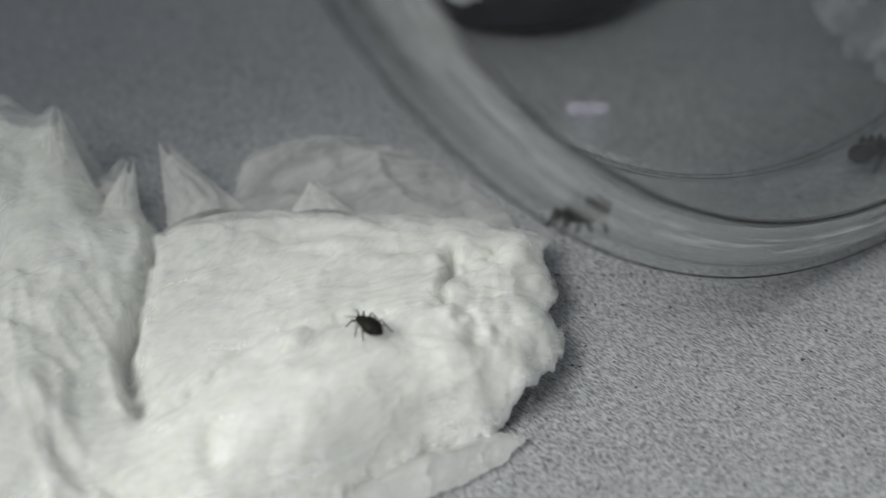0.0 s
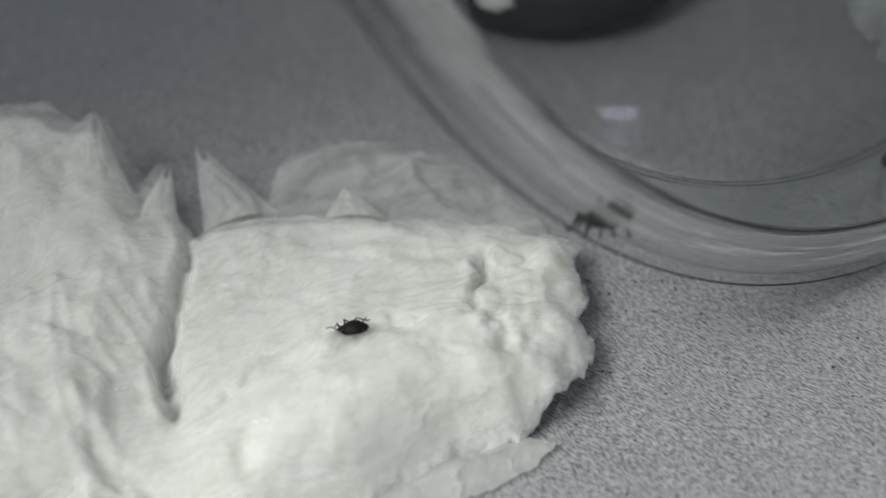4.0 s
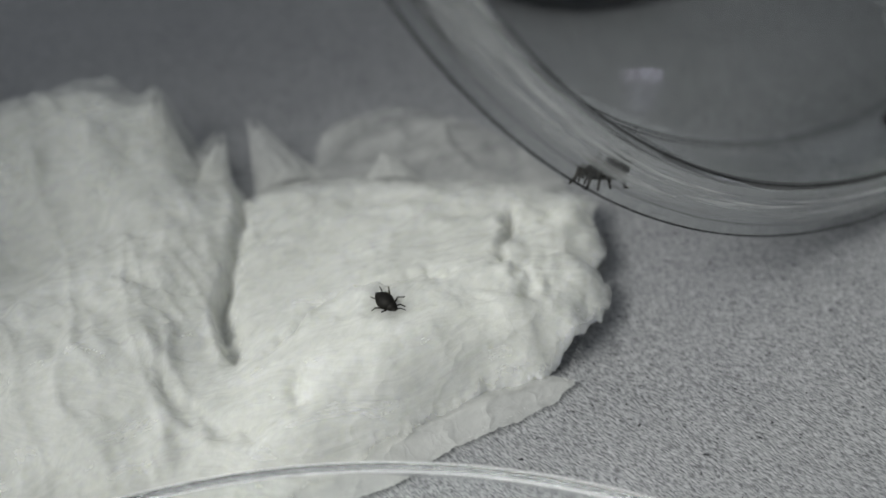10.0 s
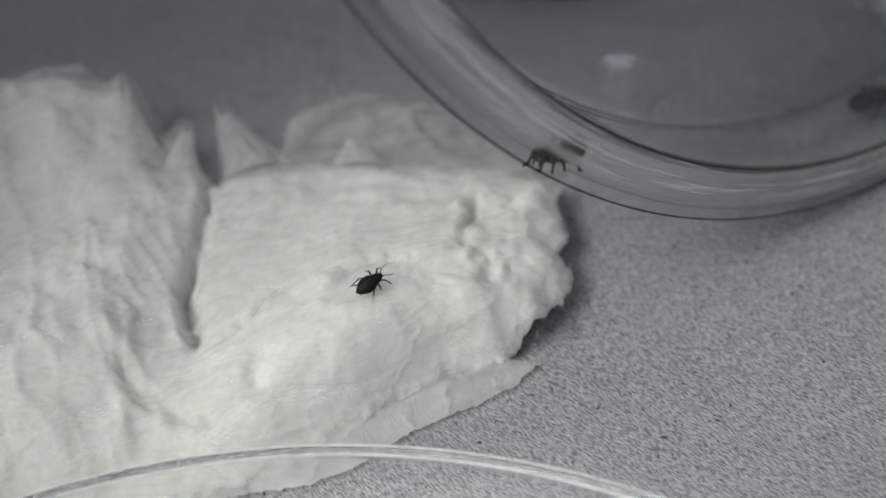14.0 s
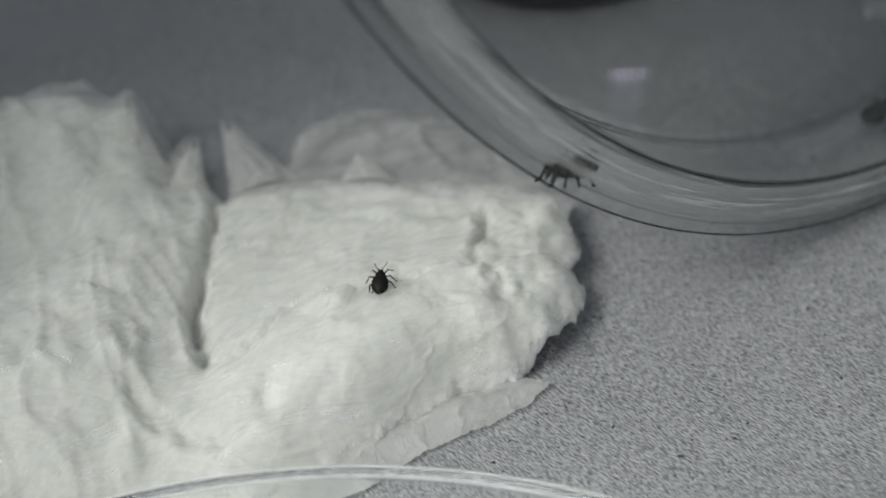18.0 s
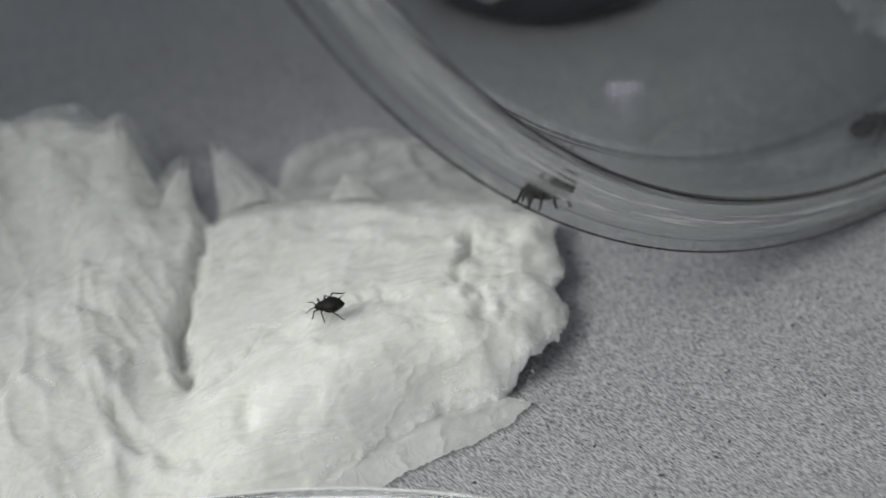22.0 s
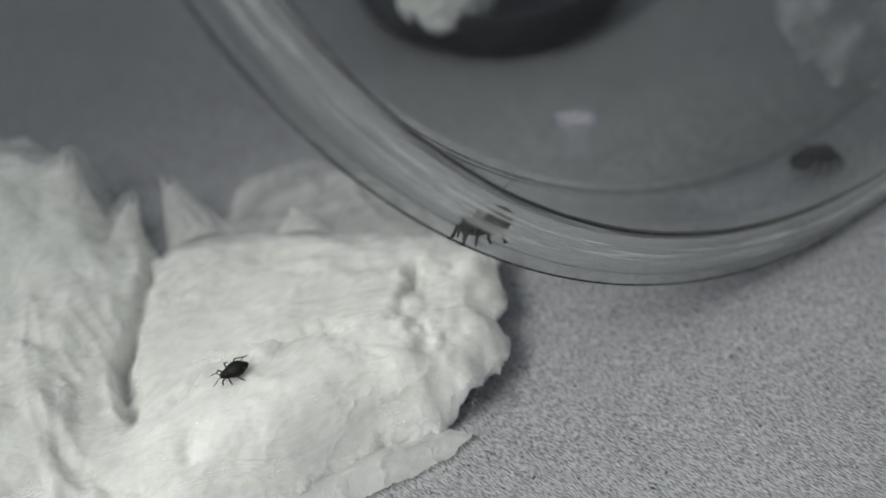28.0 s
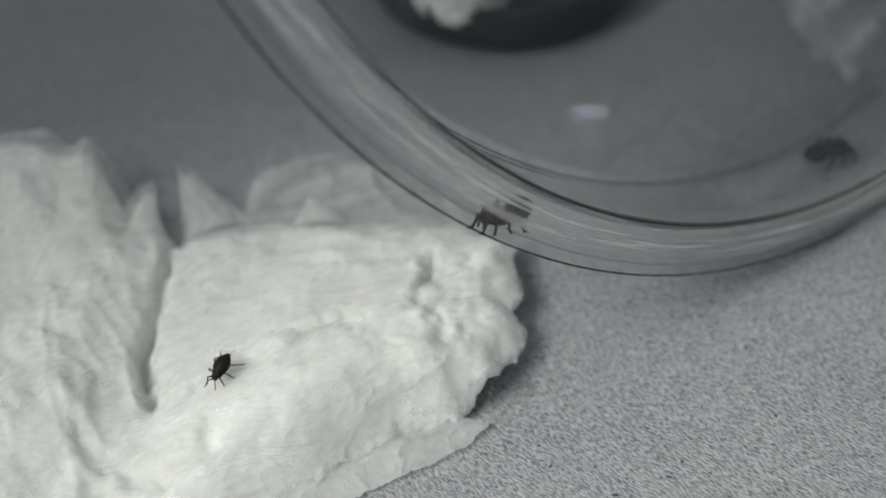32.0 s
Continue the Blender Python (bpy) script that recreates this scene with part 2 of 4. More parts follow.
def from_arrays(name, verts, faces, mat, parent=None, label=""):
    me = bpy.data.meshes.new(name)
    me.from_pydata([tuple(v) for v in verts], [], [tuple(f) for f in faces])
    me.materials.append(mat)
    me.polygons.foreach_set("use_smooth", [True] * len(me.polygons))
    ob = new(name, me)
    if parent is not None:
        ob.parent = parent
    return tagged(ob, label)


def lathe(profile, n=192):
    """A closed profile of (radius, height) turned about z."""
    bm = bmesh.new()
    rings = []
    ring_shaped = profile[0] == profile[-1]
    for r, h in profile[:-1] if ring_shaped else profile:
        if r < 1e-7:
            rings.append([bm.verts.new((0, 0, h))])
        else:
            rings.append([bm.verts.new((r * math.cos(2 * math.pi * k / n), r * math.sin(2 * math.pi * k / n), h)) for k in range(n)])
    if ring_shaped:
        rings.append(rings[0])
    for a, b in zip(rings, rings[1:]):
        for k in range(n):
            j = (k + 1) % n
            if len(a) == 1 and len(b) == 1:
                continue
            if len(a) == 1:
                bm.faces.new((a[0], b[j], b[k]))
            elif len(b) == 1:
                bm.faces.new((a[k], a[j], b[0]))
            else:
                bm.faces.new((a[k], a[j], b[j], b[k]))
    bmesh.ops.recalc_face_normals(bm, faces=bm.faces)
    if bm.calc_volume(signed=True) < 0:
        bmesh.ops.reverse_faces(bm, faces=bm.faces)
    return bm


def crisp(corners, radius=0.22, closed=False):
    """A profile in metres from corners in millimetres, each corner rounded tightly and held by points beside it."""
    c = [Vector(p) for p in corners]
    n, out = len(c), []
    for i, p in enumerate(c):
        if not closed and i in (0, n - 1):
            out.append(p)
            continue
        a, b = (c[i - 1] - p), (c[(i + 1) % n] - p)
        r = min(radius, 0.3 * a.length, 0.3 * b.length)
        a, b = a.normalized(), b.normalized()
        out.append(p + a * r * 1.5)
        for k in range(5):
            t = k / 4
            out.append((p + a * r) * (1 - t) ** 2 + p * 2 * t * (1 - t) + (p + b * r) * t ** 2)
        out.append(p + b * r * 1.5)
    if closed:
        out.append(out[0])
    return [(v.x * 1e-3, v.y * 1e-3) for v in out]


def wave(x, y, scale, seed, octaves=4, gain=0.5):
    """Smooth numpy noise in about -1..1, on arrays in metres."""
    rng = np.random.default_rng(seed)
    out, amp, total = np.zeros_like(x), 1.0, 0.0
    for o in range(octaves):
        s = 0.0
        for k in range(5):
            a = rng.uniform(0, 2 * np.pi)
            f = scale * 2 ** o * rng.uniform(0.7, 1.4)
            s = s + np.sin((x * np.cos(a) + y * np.sin(a)) * f + rng.uniform(0, 6.28) + 1.3 * np.sin((x * np.sin(a * 1.7) - y * np.cos(a * 1.7)) * f * 0.63 + k))
        out = out + amp * s / 2.6
        total += amp
        amp *= gain
    return out / total


# ---- table and cloth ----
bm = bmesh.new()
bmesh.ops.create_cube(bm, size=1)
bmesh.ops.scale(bm, vec=(1.6, 1.2, 0.03), verts=bm.verts)
bmesh.ops.bevel(bm, geom=bm.edges[:], offset=0.004, segments=2, affect="EDGES")
table = part("table_top", bm, WOOD, smooth=False)
table.location = (0, 0.25, -0.0165)
tagged(table, "plain table top under the grey cloth", "table", kind="structure")

gx, gy = np.meshgrid(np.linspace(-0.42, 0.42, 169), np.linspace(-0.28, 0.62, 181))
far = np.clip((gy - 0.105) / 0.08, 0, 1) * np.clip(1.2 - (gx - 0.0) / 0.08, 0, 1)
gz = 0.006 * far * (0.4 + 0.9 * wave(gx, gy, 46, 5, 2)) - 0.0002
idx = np.arange(gx.size).reshape(gx.shape)
quads = np.stack([idx[:-1, :-1], idx[:-1, 1:], idx[1:, 1:], idx[1:, :-1]], -1).reshape(-1, 4)
cloth = from_arrays("ground_cloth", np.stack([gx, gy, gz], -1).reshape(-1, 3), quads, CLOTH)
tagged(cloth, "grey fleecy cloth spread over the table", "cloth", kind="structure")


# ---- crumpled tissue ----
def inside(x, y, outline):
    """Signed distance to a closed outline, positive inside."""
    p = np.array(outline, float) * 1e-3
    q = np.roll(p, -1, 0)
    best, odd = np.full(x.shape, 9.0), np.zeros(x.shape, bool)
    for (ax, ay), (bx, by) in zip(p, q):
        dx, dy = bx - ax, by - ay
        t = np.clip(((x - ax) * dx + (y - ay) * dy) / (dx * dx + dy * dy), 0, 1)
        best = np.minimum(best, np.hypot(x - ax - t * dx, y - ay - t * dy))
        cross = ((ay > y) != (by > y)) & (x < (bx - ax) * (y - ay) / (by - ay + 1e-12) + ax)
        odd ^= cross
    return np.where(odd, best, -best)


def hump(x, y, cx, cy, amp, sx, sy, turn=0.0, power=2.0):
    a = radians(turn)
    u = ((x * 1e3 - cx) * math.cos(a) + (y * 1e3 - cy) * math.sin(a)) / sx
    v = (-(x * 1e3 - cx) * math.sin(a) + (y * 1e3 - cy) * math.cos(a)) / sy
    return amp * np.exp(-(np.abs(u) ** power + np.abs(v) ** power))


def drifted(x, y):
    """Places pushed about by a broad and a fine drift, and an uneven strength, so that folds wander and fade."""
    dx = 0.8 * wave(x, y, 700, 201, 2) + 0.3 * wave(x, y, 2300, 203, 2)
    dy = 0.8 * wave(x, y, 700, 205, 2) + 0.3 * wave(x, y, 2300, 207, 2)
    return x * 1e3 + dx, y * 1e3 + dy, np.clip(0.75 + 0.75 * wave(x, y, 520, 209, 2), 0.1, 1.5)


DRIFT = {}


def line(x, y, points, amp, width, power=1.5):
    """A crease (minus) or a ridge (plus) along a line of points in millimetres."""
    if DRIFT.get("of") is not x:
        DRIFT["of"], DRIFT["is"] = x, drifted(x, y)
    px, py, strength = DRIFT["is"]
    best = np.full(x.shape, 99.0)
    for (ax, ay), (bx, by) in zip(points, points[1:]):
        dx, dy = bx - ax, by - ay
        t = np.clip(((px - ax) * dx + (py - ay) * dy) / (dx * dx + dy * dy), 0, 1)
        best = np.minimum(best, np.hypot(px - ax - t * dx, py - ay - t * dy))
    return amp * strength * np.exp(-(best / width) ** power)


def step(x, lo, hi):
    t = np.clip((x - lo) / (hi - lo), 0, 1)
    return t * t * (3 - 2 * t)


def facets(x, y, cell, seed, sharp=1.0):
    """Crumpled paper in about -1..1: flattish faces that meet in sharp creases, with cells of that many millimetres, the same for every grid."""
    mx, my = x * 1e3, y * 1e3
    flat_x, flat_y = np.linspace(mx.min(), mx.max(), mx.shape[1]), np.linspace(my.min(), my.max(), my.shape[0])
    out = np.zeros(x.shape)
    for sign in (1, -1):
        best = np.full(x.shape, -9.0)
        for i in range(math.floor(mx.min() / cell) - 1, math.ceil(mx.max() / cell) + 1):
            i0, i1 = np.searchsorted(flat_x, ((i - 2.2) * cell, (i + 3.2) * cell))
            for j in range(math.floor(my.min() / cell) - 1, math.ceil(my.max() / cell) + 1):
                j0, j1 = np.searchsorted(flat_y, ((j - 2.2) * cell, (j + 3.2) * cell))
                if i1 <= i0 or j1 <= j0:
                    continue
                pick = random.Random(f"{seed} {sign} {i} {j}")
                px, py, top = (i + pick.random()) * cell, (j + pick.random()) * cell, pick.uniform(-0.4, 0.4)
                ga, gb = (max(-0.8, min(0.8, pick.gauss(0, 0.6))) for k in range(2))
                u, v = (mx[j0:j1, i0:i1] - px) / cell, (my[j0:j1, i0:i1] - py) / cell
                face = top + ga * u + gb * v - 0.5 * sharp * (u * u + v * v)
                best[j0:j1, i0:i1] = np.maximum(best[j0:j1, i0:i1], face)
        out = out + sign * np.clip(best, -2, 2)
    return out * 0.7


PAD = [(-27.6, 84.0), (-26.8, 81), (-25.6, 78.4), (-23.9, 76.4), (-22.9, 77.6), (-19, 78.2), (-13.6, 78.8), (-8, 78.4), (-2.5, 78.6), (3, 77.6), (8.2, 73.5), (8.0, 71), (8.8, 67.5), (7.8, 65.2), (9.1, 62.6),
       (8.5, 60.6), (7.2, 59.6), (6.9, 58.4), (5.3, 57.2), (4.0, 55.9), (3.4, 54.8), (-1.0, 53.6), (-4.0, 51.6), (-7.0, 49.2), (-10.4, 46.8), (-14.5, 44.6), (-22, 41.6), (-36, 39), (-66, 35), (-70, 84), (-52, 85),
       (-46, 86.5), (-42, 88.6), (-38.5, 89.4), (-36.4, 87.6), (-34.4, 88.6), (-32.4, 86.6), (-30.2, 84.2), (-29.4, 82.4), (-28.4, 84.8)]
GROOVE = [(-23.6, 78), (-23.1, 75.0), (-22.8, 70.5), (-22.6, 64.8), (-22.4, 60.2), (-21.6, 56.6), (-20.9, 54.6)]


def tissue_height(x, y):
    """Height of the crumpled tissue, in millimetres."""
    mx, my = x * 1e3, y * 1e3
    h = 2.5 + hump(x, y, -6.0, 56.4, 3.5, 11, 8.4, 14) + hump(x, y, -14, 50.5, 1.6, 9, 6, 25) + hump(x, y, 3.2, 60, 1.4, 4.8, 7, 10)
    h = h + hump(x, y, 5.4, 68, 1.0, 4, 5) + hump(x, y, -8, 68, 0.6, 12, 6) + hump(x, y, 4.6, 57.8, 1.3, 2.8, 2.0, 25, 3) + hump(x, y, 6.8, 62.6, 1.3, 2.2, 2.8, 0, 3)
    # the crumpled end beside the groove, highest at its back
    edge = np.interp(my, [50, 54, 56.5, 60, 66, 72, 77, 82], [-19.5, -21.2, -22.6, -23.6, -23.5, -23.7, -24.6, -26.6]) + 0.25 * wave(x, y, 420, 91, 3)
    away = edge - mx
    end = 3.1 + 2.3 * step(away, 0.5, 13) - 0.05 * np.clip(away - 14, 0, 30) - 1.2 * step(my, 70, 80) * step(away, -1, 2) * step(7 - away, 0, 4)
    end = end + hump(x, y, -40, 83, 1.7, 5.5, 4.5, 10) + hump(x, y, -33.4, 84.0, 1.3, 1.9, 3.4, -8) + hump(x, y, -26.2, 82.2, 1.0, 1.3, 2.2) + hump(x, y, -47, 80, 1.6, 4, 4)
    end = end + hump(x, y, -42, 69, -4.6, 8, 8, 20) + hump(x, y, -31, 64, 0.8, 5, 6) + hump(x, y, -33, 50, 1.0, 8, 5)
    end = end + line(x, y, [(-30.9, 87), (-30.4, 82), (-28.6, 77.6)], -1.7, 1.1) + line(x, y, [(-36.4, 88), (-35.8, 82), (-35.2, 77)], -1.3, 1.0)
    end = end * (0.25 + 0.75 * step(my, 40, 53))
    loosely = 4.5 * step(54.5 - my, 0, 5)
    mix = step(away, -0.25 - loosely, 0.75 + loosely)
    front = step(my, 51.5, 55)
    deep = front * step(my, 52, 58) * (1 - 0.55 * step(my, 60, 68))
    gap = np.interp(my, [53, 56, 60, 66, 72, 78], [0.9, 1.3, 1.5, 0.9, 0.7, 0.7])
    h = h * (1 - 0.68 * deep * (1 - step(-away / gap, 0.0, 1.0))) * (1 - mix) + end * mix
    h = h + line(x, y, GROOVE, -0.5, 0.5) * step(my, 53, 56)
    # creases and ridges
    h = h + line(x, y, [(-18.9, 52.6), (-17.4, 55.5), (-14.4, 58.6), (-10.9, 60.6), (-8.3, 62.0), (-4.6, 62.4)], -1.6, 0.6) + line(x, y, [(-18.0, 51.9), (-16.6, 54.6), (-13.6, 57.6), (-10.4, 59.5)], 1.0, 0.8)
    h = h + line(x, y, [(0.9, 71.5), (0.3, 67.5), (-0.1, 63.0)], -0.9, 0.5) + line(x, y, [(2.0, 72), (1.5, 67)], 0.45, 0.8) + line(x, y, [(0.0, 71), (-0.7, 66)], 0.4, 0.7)
    h = h + line(x, y, [(2.4, 59.6), (2.2, 57.2), (3.0, 55.6), (5.0, 55.2)], -0.9, 0.6) + line(x, y, [(4.8, 73), (3.6, 70.8), (4.8, 69.0), (6.4, 69.4)], -0.7, 0.5)
    h = h + line(x, y, [(-9.2, 47.4), (-7.5, 50.2), (-6.0, 53.5)], 0.25, 0.9) + line(x, y, [(-1.2, 58.6), (0.4, 56.0), (0.2, 53.8)], 0.4, 0.7) + line(x, y, [(1.4, 62.2), (2.8, 60.4), (3.2, 58.6)], -0.5, 0.6)
    h = h + line(x, y, [(-26.4, 50.8), (-22.6, 48.0), (-18.6, 47.2), (-16.2, 48.6), (-15.2, 51.2)], -0.8, 0.8) + line(x, y, [(-25.2, 48.6), (-21.5, 46.0), (-17.2, 45.6), (-14.6, 47.4)], 0.5, 0.8)
    h = h + line(x, y, [(-24.4, 50.2), (-21.6, 49.2), (-19.2, 49.2)], 0.4, 0.5) + line(x, y, [(-12.2, 45.6), (-11.7, 48.3), (-11.0, 51.0)], -0.3, 0.6)
    folds = line(x, y, [(-32.4, 62.2), (-30.4, 59.6), (-28.9, 56.2), (-27.4, 52.6), (-26.4, 50.4)], 0.55, 0.5) + line(x, y, [(-30.4, 60.8), (-27.6, 57.8), (-26.2, 54.1), (-25.4, 51.6)], 0.45, 0.4)
    folds = folds + line(x, y, [(-30.2, 60.6), (-27.0, 60.0), (-25.0, 60.5), (-23.7, 59.9)], 0.5, 0.35) + line(x, y, [(-23.7, 60.2), (-23.4, 57.8), (-22.3, 54.8)], 0.5, 0.45)
    folds = folds + line(x, y, [(-38.6, 59.6), (-34.6, 57.0), (-32.6, 53.0), (-30.6, 50.4)], 0.45, 0.55) + line(x, y, [(-44, 83.6), (-40.2, 82.6), (-38.2, 79.6), (-38.8, 75.8)], 0.6, 0.7)
    folds = folds + line(x, y, [(-33.6, 86), (-32.0, 81.4), (-29.4, 78.4)], 0.5, 0.6) + line(x, y, [(-45.4, 80.5), (-43.2, 75.6)], 0.7, 0.7) + line(x, y, [(-36, 67), (-31, 66), (-27, 67.5)], 0.3, 0.6)
    h = h + 1.25 * folds
    return h


def sheet(name, outline, height, step_size, mat, parent, fringe, seed, drop=0.3, label=""):
    """A tissue ply: a wrinkled sheet inside an outline with an uneven edge, its rim turned down."""
    p = np.array(outline) * 1e-3
    xs = np.arange(p[:, 0].min() - 0.002, p[:, 0].max() + 0.002, step_size)
    ys = np.arange(p[:, 1].min() - 0.002, p[:, 1].max() + 0.002, step_size)
    x, y = np.meshgrid(xs, ys)
    plain = inside(x, y, outline)
    d = plain + fringe * (wave(x, y, 900, seed, 4, 0.6) + 0.25 * wave(x, y, 7000, seed + 1, 2))
    z = height(x, y, np.maximum(0.9 * plain + 0.1 * d, 0.0))
    keep = d > 0
    cell = keep[:-1, :-1] & keep[:-1, 1:] & keep[1:, 1:] & keep[1:, :-1]
    i = np.arange(x.size).reshape(x.shape)
    q = np.stack([i[:-1, :-1], i[:-1, 1:], i[1:, 1:], i[1:, :-1]], -1)[cell]
    used = np.unique(q)
    remap = np.full(x.size, -1)
    remap[used] = np.arange(used.size)
    gy_, gx_ = np.gradient(d, step_size)
    slope = gx_ ** 2 + gy_ ** 2 + 1e-9
    v = np.stack([x, y, z * 1e-3], -1).reshape(-1, 3)[used]
    pull = np.stack([np.clip(d * g / slope, -step_size, step_size) for g in (gx_, gy_)], -1).reshape(-1, 2)[used]
    f = remap[q]
    e = np.concatenate([f[:, [0, 1]], f[:, [1, 2]], f[:, [2, 3]], f[:, [3, 0]]])
    _, inv, cnt = np.unique(np.sort(e, 1), axis=0, return_inverse=True, return_counts=True)
    rim = e[cnt[inv.ravel()] == 1]
    border = np.unique(rim)
    v[border, :2] -= pull[border]
    if drop:
        low = v.copy()
        low[:, 2] = np.maximum(low[:, 2] - drop * 1e-3, 0.0001)
        ids = np.unique(rim)
        lift = np.full(len(v), -1)
        lift[ids] = np.arange(ids.size) + len(v)
        v = np.concatenate([v, low[ids]])
        f = np.concatenate([f, np.stack([rim[:, 1], rim[:, 0], lift[rim[:, 0]], lift[rim[:, 1]]], -1)])
    return from_arrays(name, v, f.tolist(), mat, parent, label)


def pad_z(x, y, d):
    mx, my = x * 1e3, y * 1e3
    high = step(mx, 2.5, 6) * step(my, 55, 58)
    back = step(-26 - mx, 0, 2) * step(my, 74, 80)
    edge = 1 - (1 - np.clip(d / (0.0052 - 0.0034 * back), 0, 1)) ** 2.2
    edge = edge + (1 - edge) * np.maximum(0.62 * high, 0.4 * back)
    left, right = step(-23.5 - mx, 0, 2), step(mx, -3, 3)
    upper = (1 - left) * step(my, 60, 66)
    dome = (1 - left) * (1 - right) * (1 - upper)
    # wrinkles bent by a broad drift, so that no two run alike
    u, v = x + 0.0012 * wave(x, y, 300, 101, 2), y + 0.0012 * wave(x, y, 300, 103, 2)
    patch = np.clip(0.5 + 0.6 * wave(x, y, 190, 105, 2), 0.05, 1)
    w = upper * (1 - right) * 0.75 * (0.2 + patch) * (np.clip(1 - np.abs(wave(u * 0.4 + v * 0.1, v * 1.3, 430, 3, 3, 0.6)), 0, 1) ** 2 - 0.4)
    w = w + (1.1 * left + 1.5 * right + 0.5 * upper + 0.3 * dome) * facets(u, v, 4.8, 17, 1.0)
    w = w + (0.65 * left + 0.85 * right + 0.28 * upper + 0.2 * dome) * (0.3 + 0.9 * patch) * facets(u, v, 2.4, 31, 1.1)
    w = w + (0.22 * left + 0.28 * right + 0.1 * upper + 0.08 * dome) * (0.2 + patch) * facets(u, v, 1.15, 47, 1.2)
    w = w + (0.035 + 0.03 * right) * wave(u, v, 2600, 8, 3, 0.65) * (0.4 + patch)
    w = w + left * 0.5 * (np.clip(1 - np.abs(wave(u * 1.2 + v * 0.55, v * 0.35, 420, 12, 3, 0.5)), 0, 1) ** 3 - 0.2)
    return 0.3 + edge * np.maximum(tissue_height(x, y) + w, 0.05)


def veil_z(x, y, d):
    """The loose top ply: it touches the ply below on its folds and stands off in between."""
    left = step(-23.5 - x * 1e3, 0, 2)
    under = pad_z(x, y, d + 0.0004)
    loose = (0.55 + 0.5 * left) * facets(x, y, 4.4, 301) + (0.4 + 0.25 * left) * facets(x, y, 2.1, 303) + 0.14 * facets(x, y, 1.0, 307) + 0.25 * np.clip(1 - np.abs(wave(x, y, 480, 305, 3, 0.6)), 0, 1) ** 4
    groove = line(x, y, GROOVE, 1.0, 1.4) / DRIFT["is"][2]
    return under + (0.22 + np.maximum(loose + 0.2, 0)) * (1 - np.clip(groove, 0, 1)) * np.clip(d / 0.0015, 0.4, 1)


def ply_z(x, y, d):
    back = step(y * 1e3, 77, 82)
    h = 0.9 + back * (1.1 * facets(x, y, 4.2, 21, 1.3) + 0.6 * facets(x, y, 2.0, 23, 1.3) + 0.15 * facets(x, y, 0.9, 27, 1.1)) + hump(x, y, -12, 86, 1.0, 5, 3) + hump(x, y, -4, 84, 0.8, 4, 3)
    h = h + line(x, y, [(-17, 84), (-12, 88.5), (-7, 86)], 0.8, 0.6) + line(x, y, [(-12, 88), (-10, 83), (-11, 79)], 0.6, 0.6) + line(x, y, [(-7, 88), (-5.5, 84), (-2.5, 80)], 0.7, 0.6)
    return np.maximum(h, 0.15) * (0.35 + 0.65 * np.clip(d / 0.0018, 0, 1))


def flap(name, corners, lean, mat, parent, seed, label="", n=44):
    """A thin torn point of tissue that stands up: base end, tip, base end, bowed by lean millimetres, with a ragged rim."""
    p, t, q = (Vector(c) * 1e-3 for c in corners)
    side = (q - p).cross(t - p).normalized() * lean * 1e-3
    verts, faces, rows = [], [], []
    for i in range(n + 1):
        a = i / n
        row = []
        for j in range(n + 1):
            c = j / n
            k = a * (0.97 + 0.08 * noise.noise(Vector((c * 4, seed, 3))) + 0.05 * noise.noise(Vector((c * 31, seed, 7)))) * (1 - 0.25 * math.sin(c * math.pi) * a)
            base = p.lerp(q, c)
            point = base.lerp(t, k) + side * (math.sin(c * math.pi) * (1 - 0.6 * a) + 0.35 * noise.noise(Vector((c * 3.1, a * 2.3, seed))) + 0.16 * noise.noise(Vector((c * 8, a * 5, seed))))
            row.append(len(verts))
            verts.append(point)
        rows.append(row)
    for r0, r1 in zip(rows[:-1], rows[1:]):
        for j in range(n):
            faces.append((r0[j], r0[j + 1], r1[j + 1], r1[j]))
    return from_arrays(name, verts, faces, mat, parent, label)


def low_z(x, y, d):
    return 0.2 + 1.1 * np.clip(d / 0.0035, 0, 1) ** 0.8 + 0.3 * facets(x, y, 3.2, 61, 1.0) * np.clip(d / 0.001, 0, 1)


PLY = [(-22.6, 76.5), (-22.4, 80), (-21.4, 81.6), (-20, 81.6), (-18.6, 82.0), (-18.5, 85.6), (-16.6, 88.4), (-12.2, 90.4), (-7.5, 90), (-2.9, 88), (2, 84), (6, 79), (6, 75), (-20, 75)]
LOWER = [(6.2, 54.9), (3.1, 51.9), (0.8, 50.6), (-2.8, 48.9), (-5.9, 46.8), (-8.4, 45.2), (-11, 43.8), (-20, 42.2), (-34, 38.6), (-34, 46), (-8, 52), (3, 56)]

tissue = new("tissue_wad")
tagged(tissue, "white crumpled tissue paper folded into a wad on the cloth", "tissue")
sheet("folded_ply", [(cx, cy - 2.4 if cy > 81.5 and cx < -25.8 else cy) for cx, cy in PAD], pad_z, 0.00021, TISSUE, tissue, 0.0004, 41, 0.7)
sheet("top_ply", [(cx + (0.25 if cx > -20 else 0), cy) for cx, cy in PAD], veil_z, 0.00024, VEIL, tissue, 0.0006, 49, 0, "loose see-through top ply")
sheet("thin_ply", PLY, ply_z, 0.00022, THIN, tissue, 0.0007, 45, 0, "thin see-through single tissue ply")
flap("torn_point", [(-23.5, 77.4, 0.6), (-25.2, 85.8, 4.0), (-17.2, 79.6, 0.8)], 1.2, FLAP, tissue, 2.0, "thin torn point standing up")
